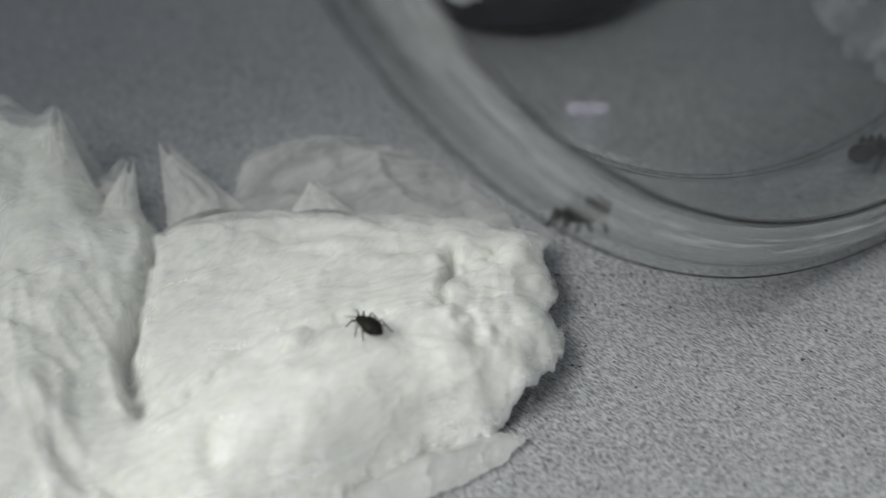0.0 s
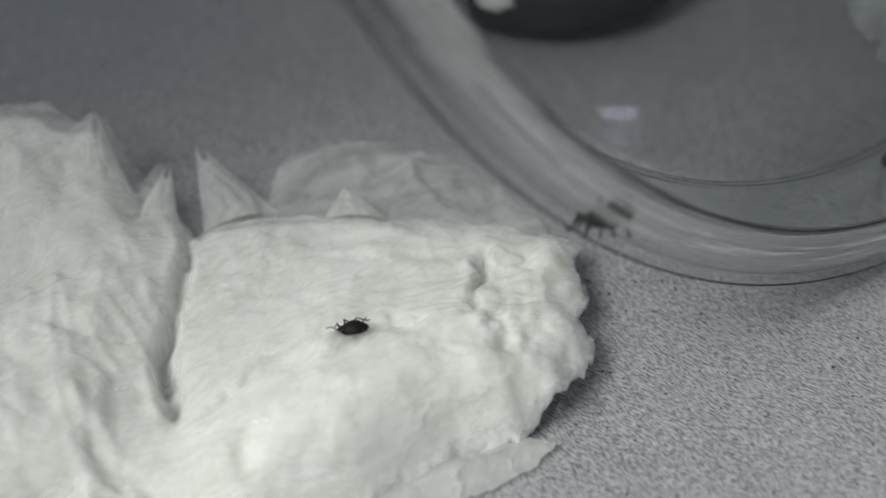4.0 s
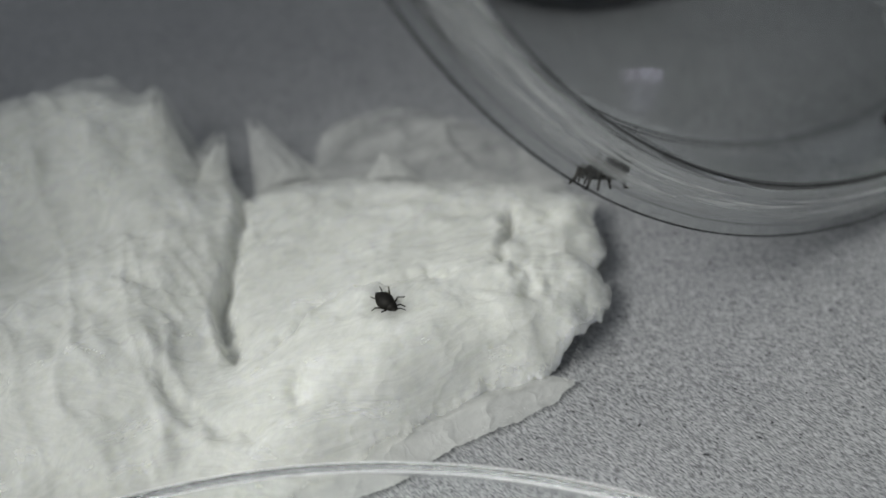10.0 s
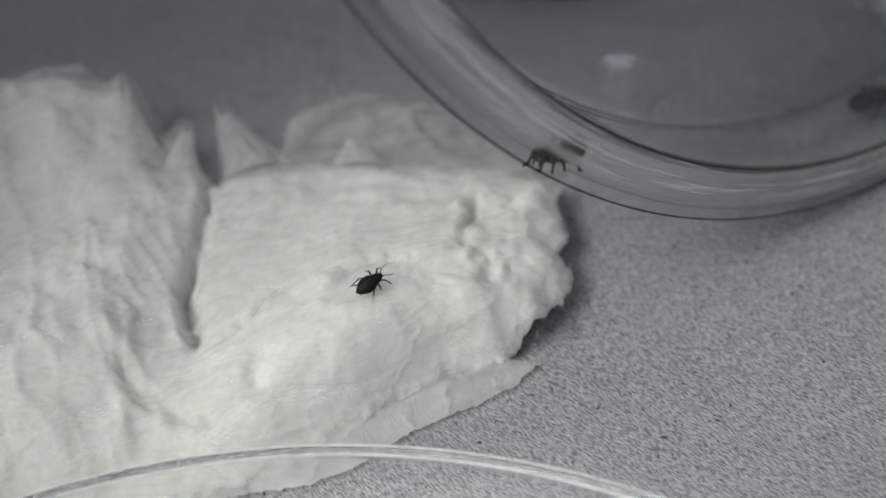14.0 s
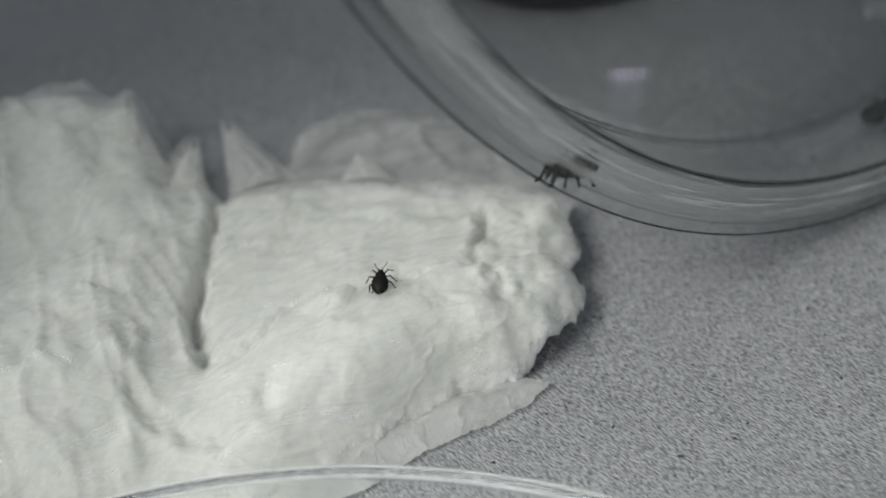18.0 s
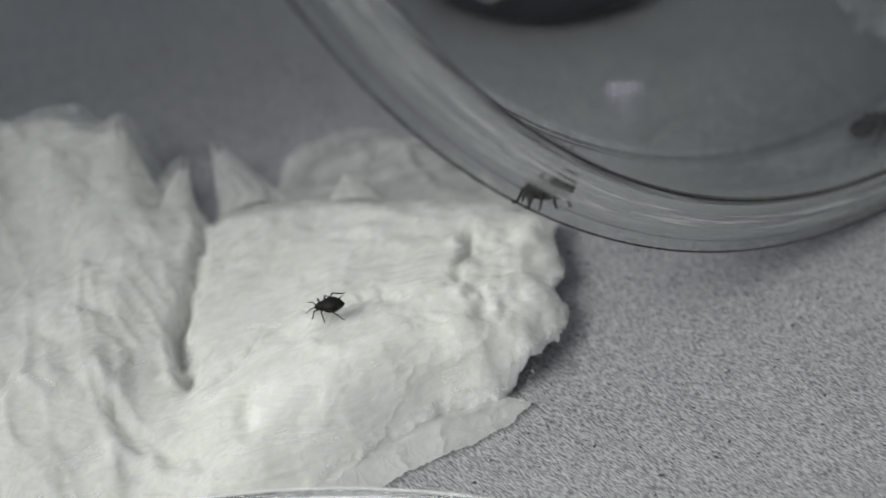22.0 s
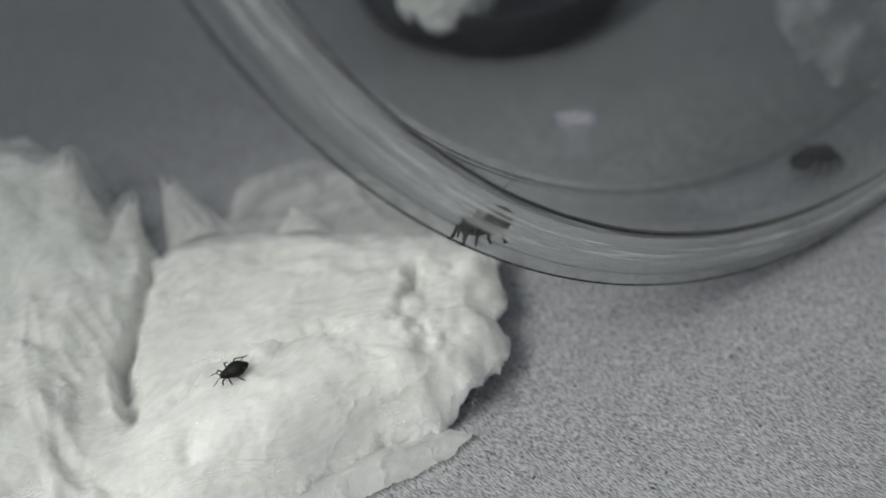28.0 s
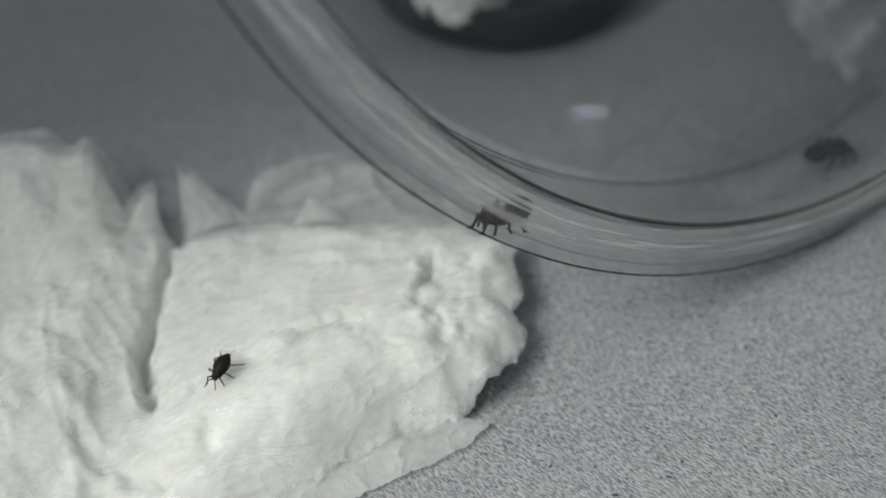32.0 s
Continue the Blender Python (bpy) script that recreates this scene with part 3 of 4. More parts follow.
flap("torn_point", [(-35.2, 78.0, 3.2), (-33.4, 85.2, 8.2), (-29.0, 78.6, 2.2)], 1.3, FLAP, tissue, 5.0, "thin torn point standing up")
flap("torn_point", [(-29.6, 76.4, 1.8), (-26.7, 82.4, 4.6), (-25.0, 75.4, 1.2)], 1.0, FLAP, tissue, 8.0, "thin torn point standing up")
flap("torn_point", [(-13.0, 78.6, 1.2), (-11.4, 81.6, 2.6), (-7.4, 78.4, 1.2)], 0.8, FLAP, tissue, 11.0, "thin torn point standing up")
sheet("lower_ply", LOWER, low_z, 0.00022, LOW, tissue, 0.00022, 47, 0, "thin torn tissue edge")

# ---- clear dishes ----
def cover_profile():
    """The cover's section, in millimetres: the sunken panel, the inner wall, the bead and the flange, then back along the underside."""
    ripples = [(56.5 + 0.13 * k, 1.47 - 0.33 * 0.13 * k + (0.016 if k % 2 else -0.012) * (1 + 0.5 * math.sin(k * 2.3))) for k in range(17)]
    top = [(0.0, -7.1), (40.0, -7.1), (53.2, -7.1), (54.1, -6.7), (55.25, 1.2), (55.45, 1.55), (55.85, 1.6), (56.2, 1.5), *ripples, (58.85, 0.62), (59.1, 0.34), (60.1, 0.16), (60.22, 0.0)]
    under = [(60.15, -0.3), (59.0, -0.14), (58.7, 0.1), (56.1, 1.0), (55.9, 1.0), (54.7, -7.0), (54.3, -7.6), (53.0, -7.6), (40.0, -7.6), (0.0, -7.6)]
    return crisp(top + under, 0.12)


AXIS = Vector((0.6084, -0.7331, 0.3042)).normalized()
HUB = Vector((0.03308, 0.0960, 0.0567))


def frame_of(axis, origin):
    side = Vector((0, 0, 1)).cross(axis).normalized()
    up = axis.cross(side)
    m = Matrix((side, up, axis)).transposed().to_4x4()
    m.translation = origin
    return m


def moulded_cover():
    """One moulding in two parts that meet edge to edge: the rim with its painted light bands and the smoky sunken
    panel.
    """
    lid = new("dish_cover")
    for name, mat, inner in (("rim", BANDED, False), ("panel", SMOKY, True)):
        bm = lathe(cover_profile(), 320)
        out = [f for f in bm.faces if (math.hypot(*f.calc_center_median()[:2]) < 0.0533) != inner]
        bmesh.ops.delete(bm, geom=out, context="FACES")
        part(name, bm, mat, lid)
    return lid


COVER = frame_of(AXIS, HUB)
cover = moulded_cover()
cover.matrix_world = COVER
tagged(cover, "clear plastic dish cover with a raised rim leaning over the cloth", "cover")

def highlight_edge_material():
    m, t, b = material("highlight_white_edge", (0.93, 0.94, 0.94), 0.45)
    b.inputs["Transmission Weight"].default_value = 0.55
    b.inputs["IOR"].default_value = 1.5
    t.links.new(bump(t, noise_tex(t, coords(t), 900, 3), 0.3, 0.0002), b.inputs["Normal"])
    return m


EDGE = highlight_edge_material()
front_dish = new("petri_dish")
front_dish.location = (-0.0076, -0.0155, 0.0001)
tagged(front_dish, "clear plastic petri dish lying flat and open", "petri dish")
wall_profile = crisp([(0, 0), (56.4, 0), (58.2, 6.45), (57.25, 6.45), (55.9, 0.9), (0, 0.9)], 0.25)
part("wall", lathe(wall_profile, 256), PLASTIC, front_dish).visible_shadow = False
# white rings stand for the lamp's highlight along both edges of the rim
for inner in (58.05, 57.26):
    edge_profile = crisp([(inner, 6.46), (inner + 0.12, 6.46), (inner + 0.12, 6.56), (inner, 6.56)], 0.04, True)
    part("rim_edge", lathe(edge_profile, 256), EDGE, front_dish, "frosted white rim edge painted as its highlight").visible_shadow = False

# ---- cap behind the dish ----
cap_profile = [(0.0, 0), (15.18, 0), (16.1, 0.8), (16.56, 2), (16.56, 5), (16.19, 5.5), (15.46, 5.3), (15.18, 4.8), (15.09, 2), (14.26, 1.2), (0.0, 1.2)]
cap = part("bottle_cap", lathe([(r * 1e-3, h * 1e-3) for r, h in cap_profile], 96), CAP)
cap.location = (0.0075, 0.1222, 0.001)
tagged(cap, "round black plastic cap holding a tuft of cotton", "cap")


# ---- insects ----
def ellipsoid(sx, sy, sz, at=(0, 0, 0), seg=24, rings=16, taper=0.0):
    bm = bmesh.new()
    bmesh.ops.create_uvsphere(bm, u_segments=seg, v_segments=rings, radius=1)
    for v in bm.verts:
        k = 1 - taper * v.co.x
        v.co = Vector((v.co.x * sx + at[0], v.co.y * sy * k + at[1], v.co.z * sz * k + at[2]))
    return bm


def tube(points, radii, n=8):
    bm = bmesh.new()
    pts = [Vector(p) for p in points]
    rings = []
    for i, p in enumerate(pts):
        d = (pts[min(i + 1, len(pts) - 1)] - pts[max(i - 1, 0)]).normalized()
        s = d.cross(Vector((0.01, 0.02, 1))).normalized()
        u = s.cross(d)
        rings.append([bm.verts.new(p + radii[i] * (math.cos(2 * math.pi * k / n) * s + math.sin(2 * math.pi * k / n) * u)) for k in range(n)])
    for a, b in zip(rings, rings[1:]):
        for k in range(n):
            bm.faces.new((a[k], a[(k + 1) % n], b[(k + 1) % n], b[k]))
    bm.faces.new(rings[0][::-1])
    bm.faces.new(rings[-1])
    bmesh.ops.recalc_face_normals(bm, faces=bm.faces)
    return bm


def bent_leg(root, knee, foot, r0, r1):
    a, b, c = Vector(root), Vector(knee), Vector(foot)
    d = c + (c - b).normalized() * (c - b).length * 0.25
    d.z = c.z
    pts = [a, a.lerp(b, 0.5) + Vector((0, 0, 1e-5)), b, b.lerp(c, 0.5), c, d]
    return tube(pts, [r0, r0 * 1.15, r0 * 0.95, r1 * 1.05, r1, r1 * 0.7])


def move_about(bm, pivot):
    for v in bm.verts:
        v.co -= Vector(pivot)


LEGS = []


def leg_part(owner, name, root, knee, foot, r0, r1, label=""):
    """A leg whose origin is at its root, so that it can swing there."""
    bm = bent_leg(root, knee, foot, r0, r1)
    move_about(bm, root)
    ob = part(name, bm, LEG, owner, label)
    ob.location = root
    LEGS.append((ob, Vector(root)))
    return ob


MM = 1e-3
AP = 1.16e-3


def aphid(name, label):
    bug = new(name)
    tagged(bug, label, "insect")
    body = ellipsoid(0.80 * AP, 0.60 * AP, 0.44 * AP, (-0.10 * AP, 0, 0.50 * AP), 36, 24, 0.0)
    for v in body.verts:
        u = v.co.x / AP
        # shield-shaped: full behind the middle, drawn to a point at the tail, narrowing to the neck
        wide = 1.0 - 0.16 * max(u - 0.1, 0) - 0.55 * max(-u - 0.45, 0) ** 1.2
        v.co.y *= wide
        if u < -0.6:
            v.co.x -= 0.16 * AP * ((-u - 0.6) / 0.3) ** 1.5
        v.co.z += 0.012 * AP * math.sin(u * 26) * (1 if v.co.z > 0.4 * AP else 0)
    part("abdomen", body, SHELL, bug)
    part("thorax", ellipsoid(0.38 * AP, 0.38 * AP, 0.31 * AP, (0.60 * AP, 0, 0.44 * AP), 24, 16, 0.15), SHELL, bug)
    part("head", ellipsoid(0.20 * AP, 0.22 * AP, 0.17 * AP, (0.90 * AP, 0, 0.40 * AP), 20, 14), SHELL, bug)
    part("cauda", tube([(-0.86 * AP, 0, 0.5 * AP), (-1.0 * AP, 0, 0.52 * AP), (-1.1 * AP, 0, 0.55 * AP)], [0.08 * AP, 0.06 * AP, 0.02 * AP]), SHELL, bug)
    for s in (-1, 1):
        part("cornicle", tube([(-0.66 * AP, s * 0.33 * AP, 0.66 * AP), (-0.84 * AP, s * 0.42 * AP, 0.78 * AP), (-0.98 * AP, s * 0.47 * AP, 0.84 * AP)],
                              [0.05 * AP, 0.035 * AP, 0.03 * AP]), LEG, bug)
        part("eye", ellipsoid(0.06 * AP, 0.05 * AP, 0.06 * AP, (0.95 * AP, s * 0.19 * AP, 0.44 * AP), 10, 8), SHELL, bug)
        part("antenna", tube([(1.03 * AP, s * 0.09 * AP, 0.44 * AP), (1.25 * AP, s * 0.28 * AP, 0.55 * AP), (1.5 * AP, s * 0.40 * AP, 0.42 * AP), (1.75 * AP, s * 0.46 * AP, 0.3 * AP)],
                             [0.04 * AP, 0.034 * AP, 0.028 * AP, 0.02 * AP]), LEG, bug)
        for root, knee, foot in (((0.72, 0.22, 0.34), (1.0, 0.62, 0.55), (1.22, 0.86, 0.02)),
                                 ((0.50, 0.28, 0.32), (0.48, 0.86, 0.64), (0.38, 1.26, 0.02)),
                                 ((0.30, 0.30, 0.32), (-0.2, 0.92, 0.7), (-0.78, 1.34, 0.02))):
            leg_part(bug, "leg", *[tuple(AP * c * (0.85 * s if k == 1 else 1) for k, c in enumerate(p)) for p in (root, knee, foot)], 0.055 * AP, 0.04 * AP)
    return bug


def spider(name, label, size):
    bug = new(name)
    tagged(bug, label, "spider")
    q = MM * size
    part("cephalothorax", ellipsoid(0.75 * q, 0.62 * q, 0.5 * q, (0.55 * q, 0, 0.72 * q), 24, 16, -0.08), SHELL, bug)
    part("abdomen", ellipsoid(0.95 * q, 0.68 * q, 0.6 * q, (-0.95 * q, 0, 0.75 * q), 24, 16, 0.12), SHELL, bug)
    for s in (-1, 1):
        part("eye", ellipsoid(0.12 * q, 0.14 * q, 0.14 * q, (1.2 * q, s * 0.2 * q, 0.85 * q), 12, 8), SHELL, bug)
        part("palp", tube([(1.15 * q, s * 0.2 * q, 0.55 * q), (1.45 * q, s * 0.25 * q, 0.5 * q), (1.55 * q, s * 0.22 * q, 0.15 * q)], [0.09 * q, 0.09 * q, 0.06 * q]), LEG, bug)
        for k, (fx, fy, lift) in enumerate(((1.75, 0.55, 1.0), (1.25, 0.95, 1.15), (0.35, 1.15, 1.2), (-0.75, 1.1, 1.3))):
            root = ((0.95 - 0.26 * k) * q, s * 0.42 * q, 0.5 * q)
            knee = ((0.6 * fx + 0.25) * q, s * 0.78 * fy * q, lift * 0.8 * q)
            leg_part(bug, "leg", root, knee, (fx * q, s * fy * q, -0.05 * q), 0.17 * q, 0.075 * q)
    return bug


walker = aphid("aphid", "small black wingless aphid walking on white tissue")
dish_spider = spider("jumping_spider", "small dark spider clinging under the clear cover rim", 1.35)
dish_bug = spider("spider", "dark spider on the grey cloth behind the clear cover", 1.5)

# ---- unseen lamp, added so that its glow gives the cover a glint ----
def glow_material(name, strength):
    m = bpy.data.materials.new(name)
    m.use_nodes = True
    t = m.node_tree
    e = node(t, "ShaderNodeEmission", Strength=strength)
    e.inputs["Color"].default_value = (0.78, 0.76, 1.0, 1)
    t.links.new(e.outputs[0], t.nodes["Material Output"].inputs["Surface"])
    return m


def box_part(name, size, at, mat, parent, label=""):
    bm = bmesh.new()
    bmesh.ops.create_cube(bm, size=1)
    bmesh.ops.scale(bm, vec=size, verts=bm.verts)
    bmesh.ops.bevel(bm, geom=bm.edges[:], offset=min(size) * 0.2, segments=2, affect="EDGES")
    ob = part(name, bm, mat, parent, label, False)
    ob.location = at
    return ob


GLOW, DIM = glow_material("lamp_glow", 9.0), glow_material("lamp_dim_glow", 1.5)
led = new("glint_lamp")
tagged(led, "small black lamp with glowing bars, added out of view for a glint in the cover", "lamp")
led.location = (0.0683, 0.0576, 0.0001)
box_part("housing", (0.006, 0.014, 0.0105), (0.0062, 0, 0.00525), CAP, led)
ALONG = Vector((0.26, 0.892, -0.37)).normalized()
BELOW = Vector((-0.365, -0.26, -0.883)).normalized()
# the dim bars stand for repeated reflections of the glint within the plastic
for k, (wide, high, mat) in enumerate(((4.6, 0.32, GLOW), (4.2, 0.4, DIM), (3.9, 0.4, DIM), (3.6, 0.3, DIM), (3.2, 0.3, DIM))):
    bar = box_part("glow_bar", (wide * MM, high * MM, 0.0006), (0, 0, 0), mat, led)
    turn = Matrix((ALONG, BELOW, ALONG.cross(BELOW))).transposed().to_4x4()
    turn.translation = Vector((0, 0, 0.0078)) + BELOW * 0.0012 * k
    bar.matrix_local = turn

# ---- cotton tufts and film behind the cover ----
def tuft(name, at, size, seed, mat, label, category):
    bm = bmesh.new()
    bmesh.ops.create_icosphere(bm, subdivisions=5, radius=1)
    for v in bm.verts:
        p = v.co.copy()
        k = 1 + 0.22 * noise.noise(p * 1.7 + Vector((seed, 0, 0))) + 0.13 * noise.noise(p * 4.3) + 0.07 * noise.noise(p * 11) + 0.03 * noise.noise(p * 26)
        v.co = Vector((p.x * size[0] * k, p.y * size[1] * k, max(p.z * size[2] * k, -size[2] * 0.75)))
    ob = part(name, bm, mat)
    ob.location = at
    return tagged(ob, label, category)


tuft("cotton_tuft", (0.0022, 0.1112, 0.0076), (0.0056, 0.0050, 0.0048), 3.0, TISSUE, "white cotton tuft lying in the black cap", "cotton")


def film_z(x, y, d):
    fold = np.clip(1 - np.abs(wave(x, y, 240, 71, 3, 0.5)), 0, 1) ** 2
    return 0.3 + 9 * fold * np.clip(d / 0.006, 0, 1) + 2.0 * np.clip(1 - np.abs(wave(x, y, 620, 73, 2)), 0, 1) ** 3


FILM_EDGE = [(40, 103), (47, 96), (60, 96), (72, 108), (76, 128), (64, 142), (48, 137), (38, 122)]
film = sheet("plastic_film", FILM_EDGE, film_z, 0.0005, FILM, None, 0.0008, 75, 0)
tagged(film, "crumpled clear plastic film lying on the cloth", "film")

# ---- torn fibres, lint and grit ----
def strands(name, roots, length, thick, mat, parent, seed, label=""):
    rng = random.Random(seed)
    verts, faces = [], []
    for (x, y, z), (dx, dy, dz) in roots:
        p = Vector((x, y, z)) * MM
        d = Vector((dx + rng.uniform(-0.6, 0.6), dy + rng.uniform(-0.6, 0.6), dz + rng.uniform(-0.3, 0.5))).normalized()
        n = 5
        for k in range(n):
            base = len(verts)
            s = d.cross(Vector((0.3, 0.2, 1))).normalized()
            u = s.cross(d)
            r = thick * MM * (1 - 0.15 * k)
            verts += [p + s * r, p - s * r * 0.5 + u * r * 0.87, p - s * r * 0.5 - u * r * 0.87]
            if k:
                for j in range(3):
                    faces.append((base - 3 + j, base - 3 + (j + 1) % 3, base + (j + 1) % 3, base + j))
            p = p + d * length * MM * rng.uniform(0.6, 1.2) / n
            d = (d + Vector((rng.uniform(-0.35, 0.35), rng.uniform(-0.35, 0.35), rng.uniform(-0.3, 0.2)))).normalized()
    ob = from_arrays(name, verts, faces, mat, parent, label)
    return ob


rng = random.Random(9)
torn = []
for (ax, ay, az), (bx, by, bz), count in (((6.2, 57.0, 2.4), (4.9, 54.4, 0.8), 46), ((8.8, 62.6, 4.2), (6.4, 57.4, 3.0), 40), ((5.6, 54.6, 0.6), (-6, 46.8, 0.5), 40)):
    for k in range(count):
        t = rng.random()
        torn.append(((ax + (bx - ax) * t, ay + (by - ay) * t, az + (bz - az) * t), (0.9, -0.5, 0.1)))
tagged(strands("torn_fibres", torn, 0.8, 0.012, TISSUE, tissue, 4), kind="stuff")

verts, faces = [], []
spots = [(14.5, 60.0, 0.16), (17.6, 53.2, 0.12), (7.6, 57.0, 0.13), (24.2, 54.0, 0.11), (20.2, 50.0, 0.1), (11.4, 61.5, 0.1), (5.0, 51.2, 0.11)]
spots += [(rng.uniform(0, 36), rng.uniform(38, 74), 0.03 + 0.085 * rng.random() ** 2) for k in range(420)]
spots += [(rng.uniform(4, 13), rng.uniform(48, 60), rng.uniform(0.035, 0.09)) for k in range(70)]
for x, y, r in spots:
    base = len(verts)
    ring = [Vector((r * math.cos(a), r * rng.uniform(0.6, 1) * math.sin(a), 0)) for a in (0, 1.26, 2.5, 3.77, 5.03)]
    verts += [Vector((x, y, 0.02)) * MM + v * MM for v in ring] + [Vector((x, y, 0.02 + r * 0.7)) * MM]
    faces += [(base + k, base + (k + 1) % 5, base + 5) for k in range(5)]
grit = from_arrays("grit", verts, faces, dark_material("dark_grit", (0.03, 0.03, 0.03), (0.12, 0.12, 0.12), 0.8, 3000))
tagged(grit, "dark specks of grit scattered on the grey cloth", "grit", kind="stuff")

hair = []
for k, (a, h) in enumerate(((215.5, 1.6), (218.0, 1.6), (221.5, 1.6))):
    p = COVER @ Vector((55.2 * MM * math.cos(radians(a)), 55.2 * MM * math.sin(radians(a)), h * MM))
    hair.append((tuple(p / MM), (0.7, 0.1, -0.5)))
tagged(strands("lint", hair, 3.0, 0.03, LEG, None, 12), "thin dark lint stuck to the clear cover rim", "lint", kind="stuff")

# ---- what moves ----
def on_wall(angle, radius, height, heading, nose=0):
    """A pose on the cover's inner wall: the angle round the axis, feet outwards, the nose turned out by so many degrees."""
    a = radians(angle)
    out = Vector((math.cos(a), math.sin(a), 0))
    tang = Vector((-math.sin(a), math.cos(a), 0))
    h = radians(heading)
    fwd = (tang * math.cos(h) + Vector((0, 0, 1)) * math.sin(h)).normalized()
    n = radians(nose)
    fwd, up = fwd * math.cos(n) + out * math.sin(n), fwd * math.sin(n) - out * math.cos(n)
    m = Matrix((fwd, up.cross(fwd), up)).transposed().to_4x4()
    m.translation = out * radius * MM + Vector((0, 0, height * MM))
    return COVER @ m


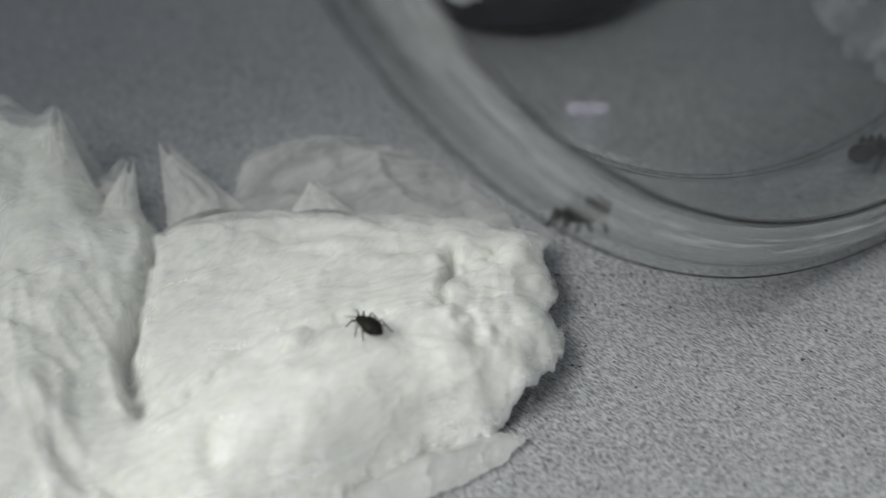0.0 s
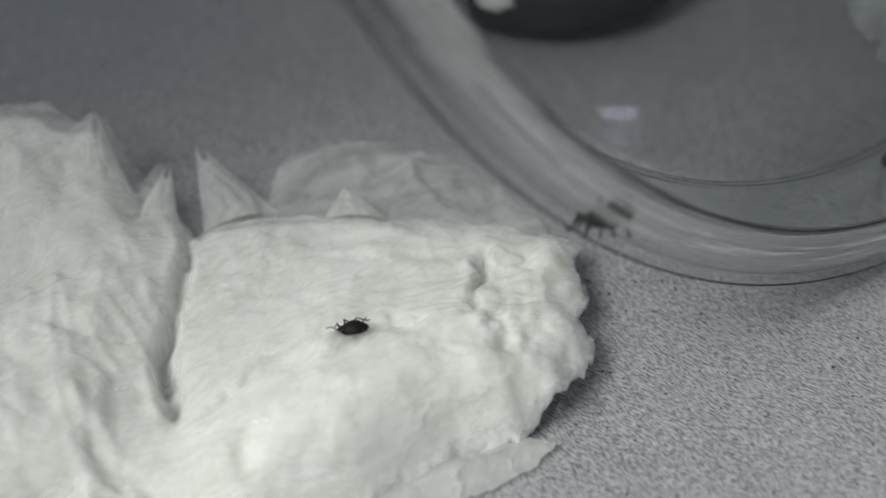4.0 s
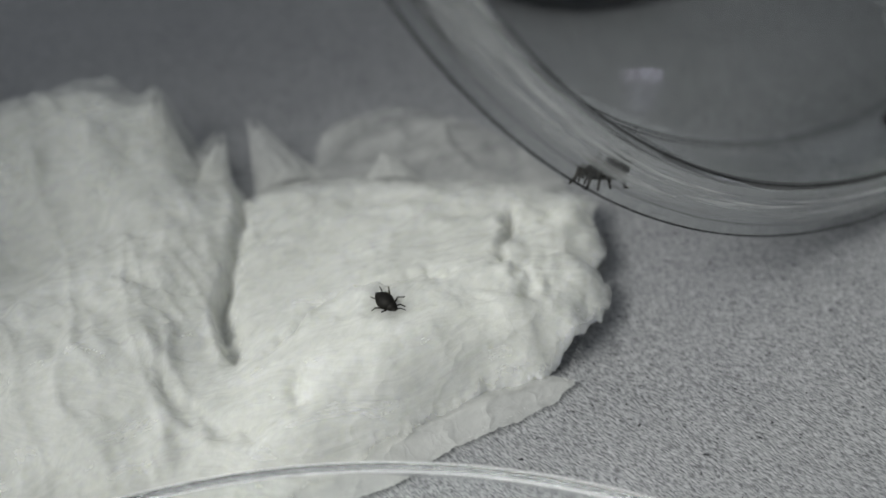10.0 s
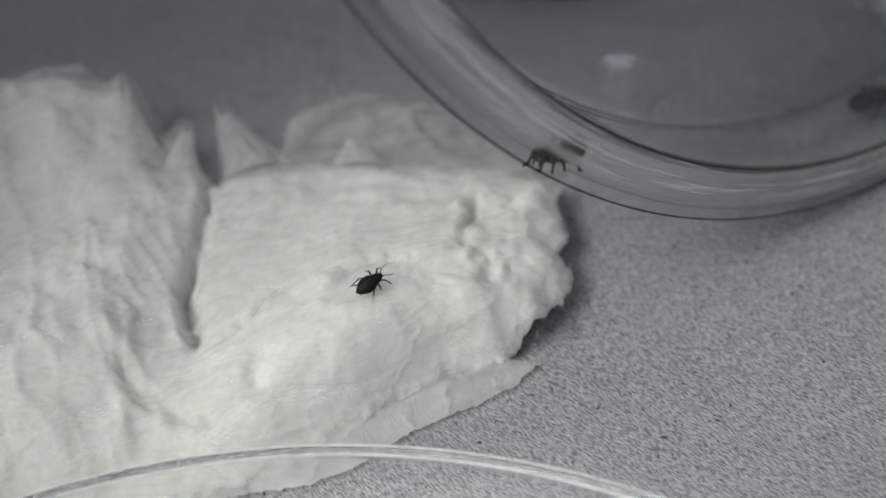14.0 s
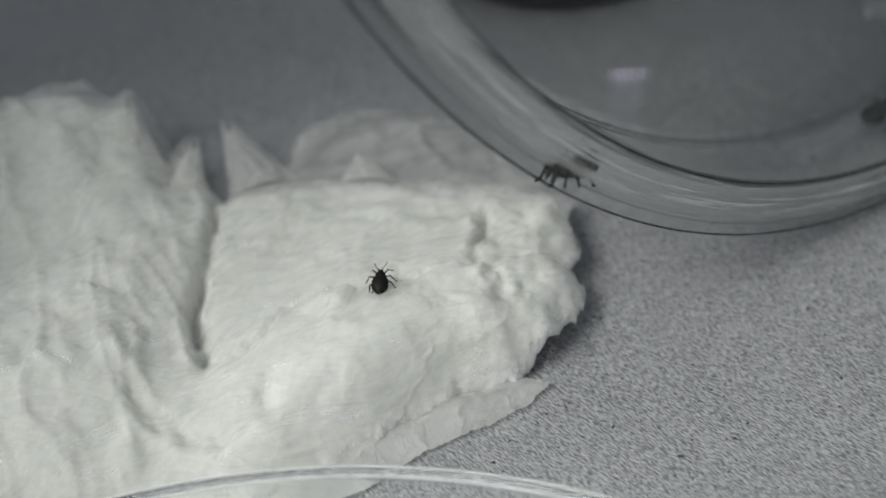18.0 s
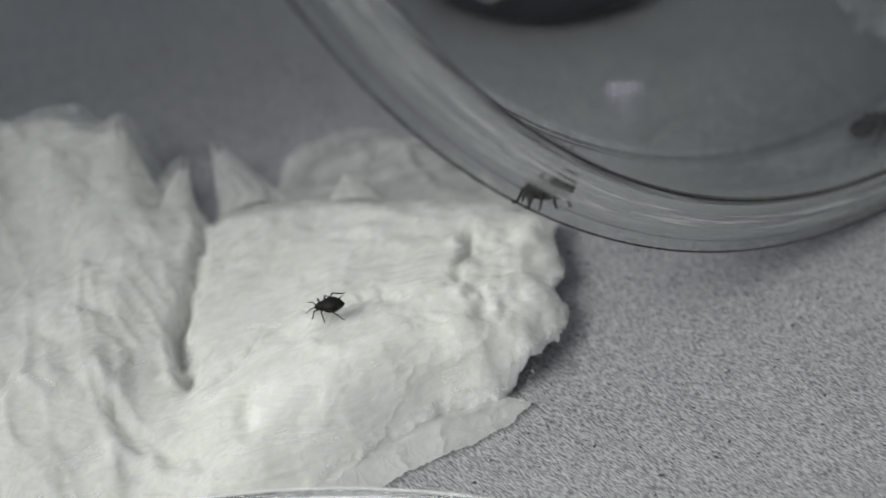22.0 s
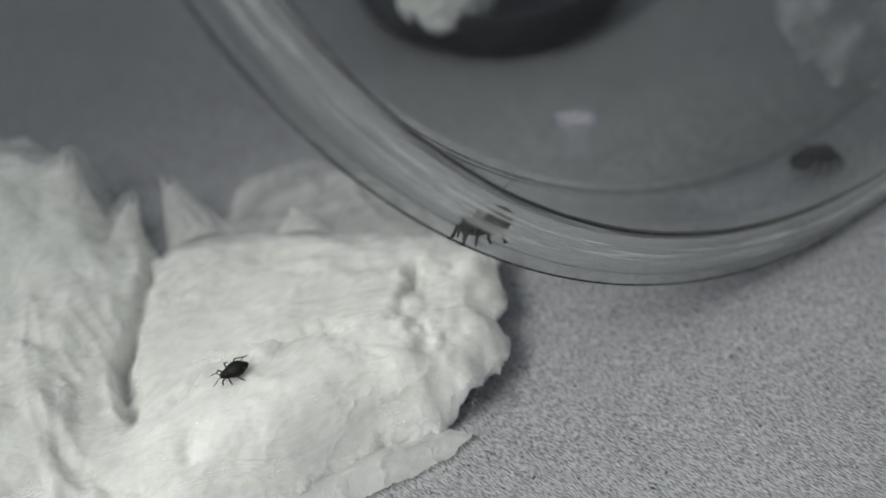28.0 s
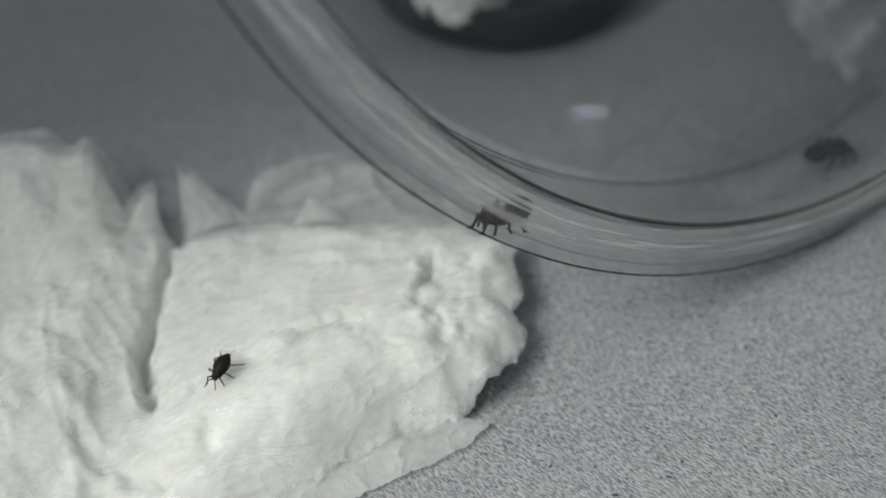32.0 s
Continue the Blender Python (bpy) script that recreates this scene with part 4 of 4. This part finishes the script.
def motions():
    rows = [
        (0.0, -5.22, 59.36, 6.93, 139, 0.07, 0.21),
        (0.5, -5.70, 60.63, 6.27, 142, -0.05, 0.28),
        (1.0, -5.56, 60.11, 6.59, 151, -0.06, 0.29),
        (1.5, -6.60, 60.98, 6.07, 164, -0.05, 0.23),
        (2.0, -7.00, 60.88, 5.98, 173, -0.07, 0.27),
        (2.5, -7.58, 61.94, 4.89, 180, -0.08, 0.24),
        (3.5, -8.20, 60.66, 5.94, 184, -0.10, 0.17),
        (4.5, -9.27, 61.31, 4.93, 184, -0.12, 0.10),
        (5.0, -9.30, 59.47, 6.77, 189, -0.10, 0.08),
        (5.5, -9.54, 58.84, 7.17, 193, -0.09, 0.07),
        (6.0, -9.35, 58.61, 6.83, 214, -0.10, 0.08),
        (6.4, -9.68, 58.40, 7.04, 227, -0.07, 0.08),
        (6.8, -9.62, 58.40, 6.98, 238, -0.08, 0.07),
        (7.2, -9.50, 58.71, 7.01, 257, -0.09, 0.07),
        (7.6, -9.70, 58.26, 6.99, 267, -0.08, 0.08),
        (8.0, -9.75, 57.91, 6.89, 270, -0.11, 0.11),
        (8.2, -9.95, 57.98, 7.06, 275, -0.07, 0.08),
        (8.6, -9.47, 58.04, 6.79, 279, -0.18, 0.13),
        (9.0, -9.16, 57.46, 6.80, 289, -0.28, 0.27),
        (9.4, -9.36, 57.83, 6.75, 292, -0.23, 0.18),
        (9.8, -8.87, 57.43, 6.80, 304, -0.27, 0.24),
        (10.2, -8.81, 57.48, 6.79, 323, -0.27, 0.23),
        (10.6, -8.81, 57.21, 6.84, 337, -0.23, 0.23),
        (11.0, -8.53, 57.08, 6.93, 352, -0.20, 0.17),
        (11.5, -7.89, 56.22, 7.42, 352, -0.09, 0.12),
        (12.2, -7.01, 56.39, 7.56, 355, -0.06, 0.14),
        (12.6, -7.13, 56.68, 7.47, 359, -0.08, 0.14),
        (13.0, -6.57, 56.12, 7.75, 367, -0.04, 0.13),
        (13.5, -6.86, 57.05, 7.37, 392, -0.06, 0.13),
        (14.0, -6.95, 57.26, 7.31, 400, -0.08, 0.13),
        (14.5, -6.94, 57.09, 7.36, 412, -0.07, 0.13),
        (15.5, -6.83, 57.90, 7.20, 416, -0.07, 0.19),
        (16.5, -6.72, 58.74, 7.01, 424, -0.11, 0.20),
        (17.0, -7.20, 59.55, 6.61, 431, -0.12, 0.26),
        (17.5, -7.20, 59.49, 6.63, 441, -0.12, 0.27),
        (18.0, -7.24, 60.03, 6.43, 450, -0.12, 0.27),
        (18.5, -7.27, 59.87, 6.49, 458, -0.12, 0.26),
        (19.0, -6.86, 59.18, 6.82, 467, -0.11, 0.25),
        (19.5, -7.65, 60.22, 6.25, 482, -0.12, 0.23),
        (20.0, -8.02, 60.45, 6.08, 509, -0.11, 0.20),
        (20.5, -8.40, 60.15, 6.20, 530, -0.12, 0.14),
        (21.0, -8.80, 61.41, 4.98, 538, -0.11, 0.14),
        (21.5, -9.27, 61.29, 4.89, 538, -0.12, 0.10),
        (22.0, -9.58, 59.02, 7.37, 538, -0.12, 0.10),
        (22.5, -10.30, 58.48, 7.77, 546, -0.12, 0.16),
        (23.0, -10.34, 58.10, 7.51, 546, -0.08, 0.12),
        (23.5, -10.66, 58.04, 7.54, 531, -0.10, 0.15),
        (24.0, -10.81, 57.97, 7.43, 524, -0.09, 0.14),
        (24.5, -11.03, 57.85, 7.21, 538, -0.10, 0.10),
        (25.0, -11.37, 57.98, 7.12, 549, -0.14, 0.13),
        (25.5, -11.42, 57.86, 6.98, 558, -0.11, 0.08),
        (26.5, -12.08, 57.56, 6.76, 567, -0.16, 0.04),
        (27.5, -12.72, 57.16, 6.53, 571, -0.17, 0.03),
        (28.0, -12.46, 56.77, 6.46, 562, -0.13, -0.04),
        (28.5, -13.22, 56.86, 6.48, 542, -0.20, 0.05),
        (29.0, -13.54, 57.09, 6.46, 526, -0.22, 0.10),
        (29.5, -13.72, 56.95, 6.50, 543, -0.22, 0.11),
        (30.0, -13.70, 56.85, 6.51, 573, -0.22, 0.11),
        (30.5, -14.54, 57.26, 6.46, 582, -0.16, 0.16),
        (31.0, -14.69, 56.97, 6.58, 586, -0.14, 0.17),
        (31.5, -14.83, 56.66, 6.66, 591, -0.14, 0.15),
        (32.0, -14.86, 55.85, 6.50, 605, -0.22, 0.08),
    ]
    poses = []
    for t, x, y, z, heading, nx, ny in rows:
        lean = 0.2 + 0.3 * max(0.0, min(1.0, (t - 7.6) / 1.0, (21.0 - t) / 1.5))
        up = Vector((nx, ny - lean, 1)).normalized()
        fwd = Vector((math.cos(radians(heading)), math.sin(radians(heading)), 0))
        fwd = (fwd - up * fwd.dot(up)).normalized()
        m = Matrix((fwd, up.cross(fwd), up)).transposed().to_4x4()
        m.translation = Vector((x, y, z)) * MM
        poses.append((t, m))
    walk(walker, poses)
    for k, (ob, root) in enumerate(l for l in LEGS if l[0].parent == walker):
        phase = k * 2.1
        walk(ob, [(i * 0.4, pose(*root, 0, 0, 9 * math.sin(i * 1.9 + phase) - 4 * math.sin(i * 0.7 + k))) for i in range(81)])
    clings = [(0.0, 224.5), (1.0, 224.3), (2.0, 224.4), (5.0, 223.6), (6.0, 223.8), (7.0, 223.7), (8.0, 223.0), (9.0, 222.7), (11.0, 222.2), (13.0, 222.4), (17.0, 222.1),
              (19.0, 222.4), (21.0, 222.3), (23.0, 222.5), (25.0, 222.3), (28.0, 222.3), (30.0, 222.3), (32.0, 222.4)]
    walk(dish_spider, [(t, on_wall(angle + 1.7, 59.0, -1.4, 176, 26)) for t, angle in clings])
    for k, (ob, root) in enumerate(l for l in LEGS if l[0].parent == dish_spider):
        walk(ob, [(i * 1.0, pose(*root, 0, 0, 6 * math.sin(i * 1.3 + k * 1.7))) for i in range(33)])
    walk(dish_bug, [
        (0.0, pose(0.03896, 0.08658, 0.0002, 0, 0, 25)),
        (32.0, pose(0.03896, 0.08658, 0.0002, 0, 0, 20)),
    ])


motions()
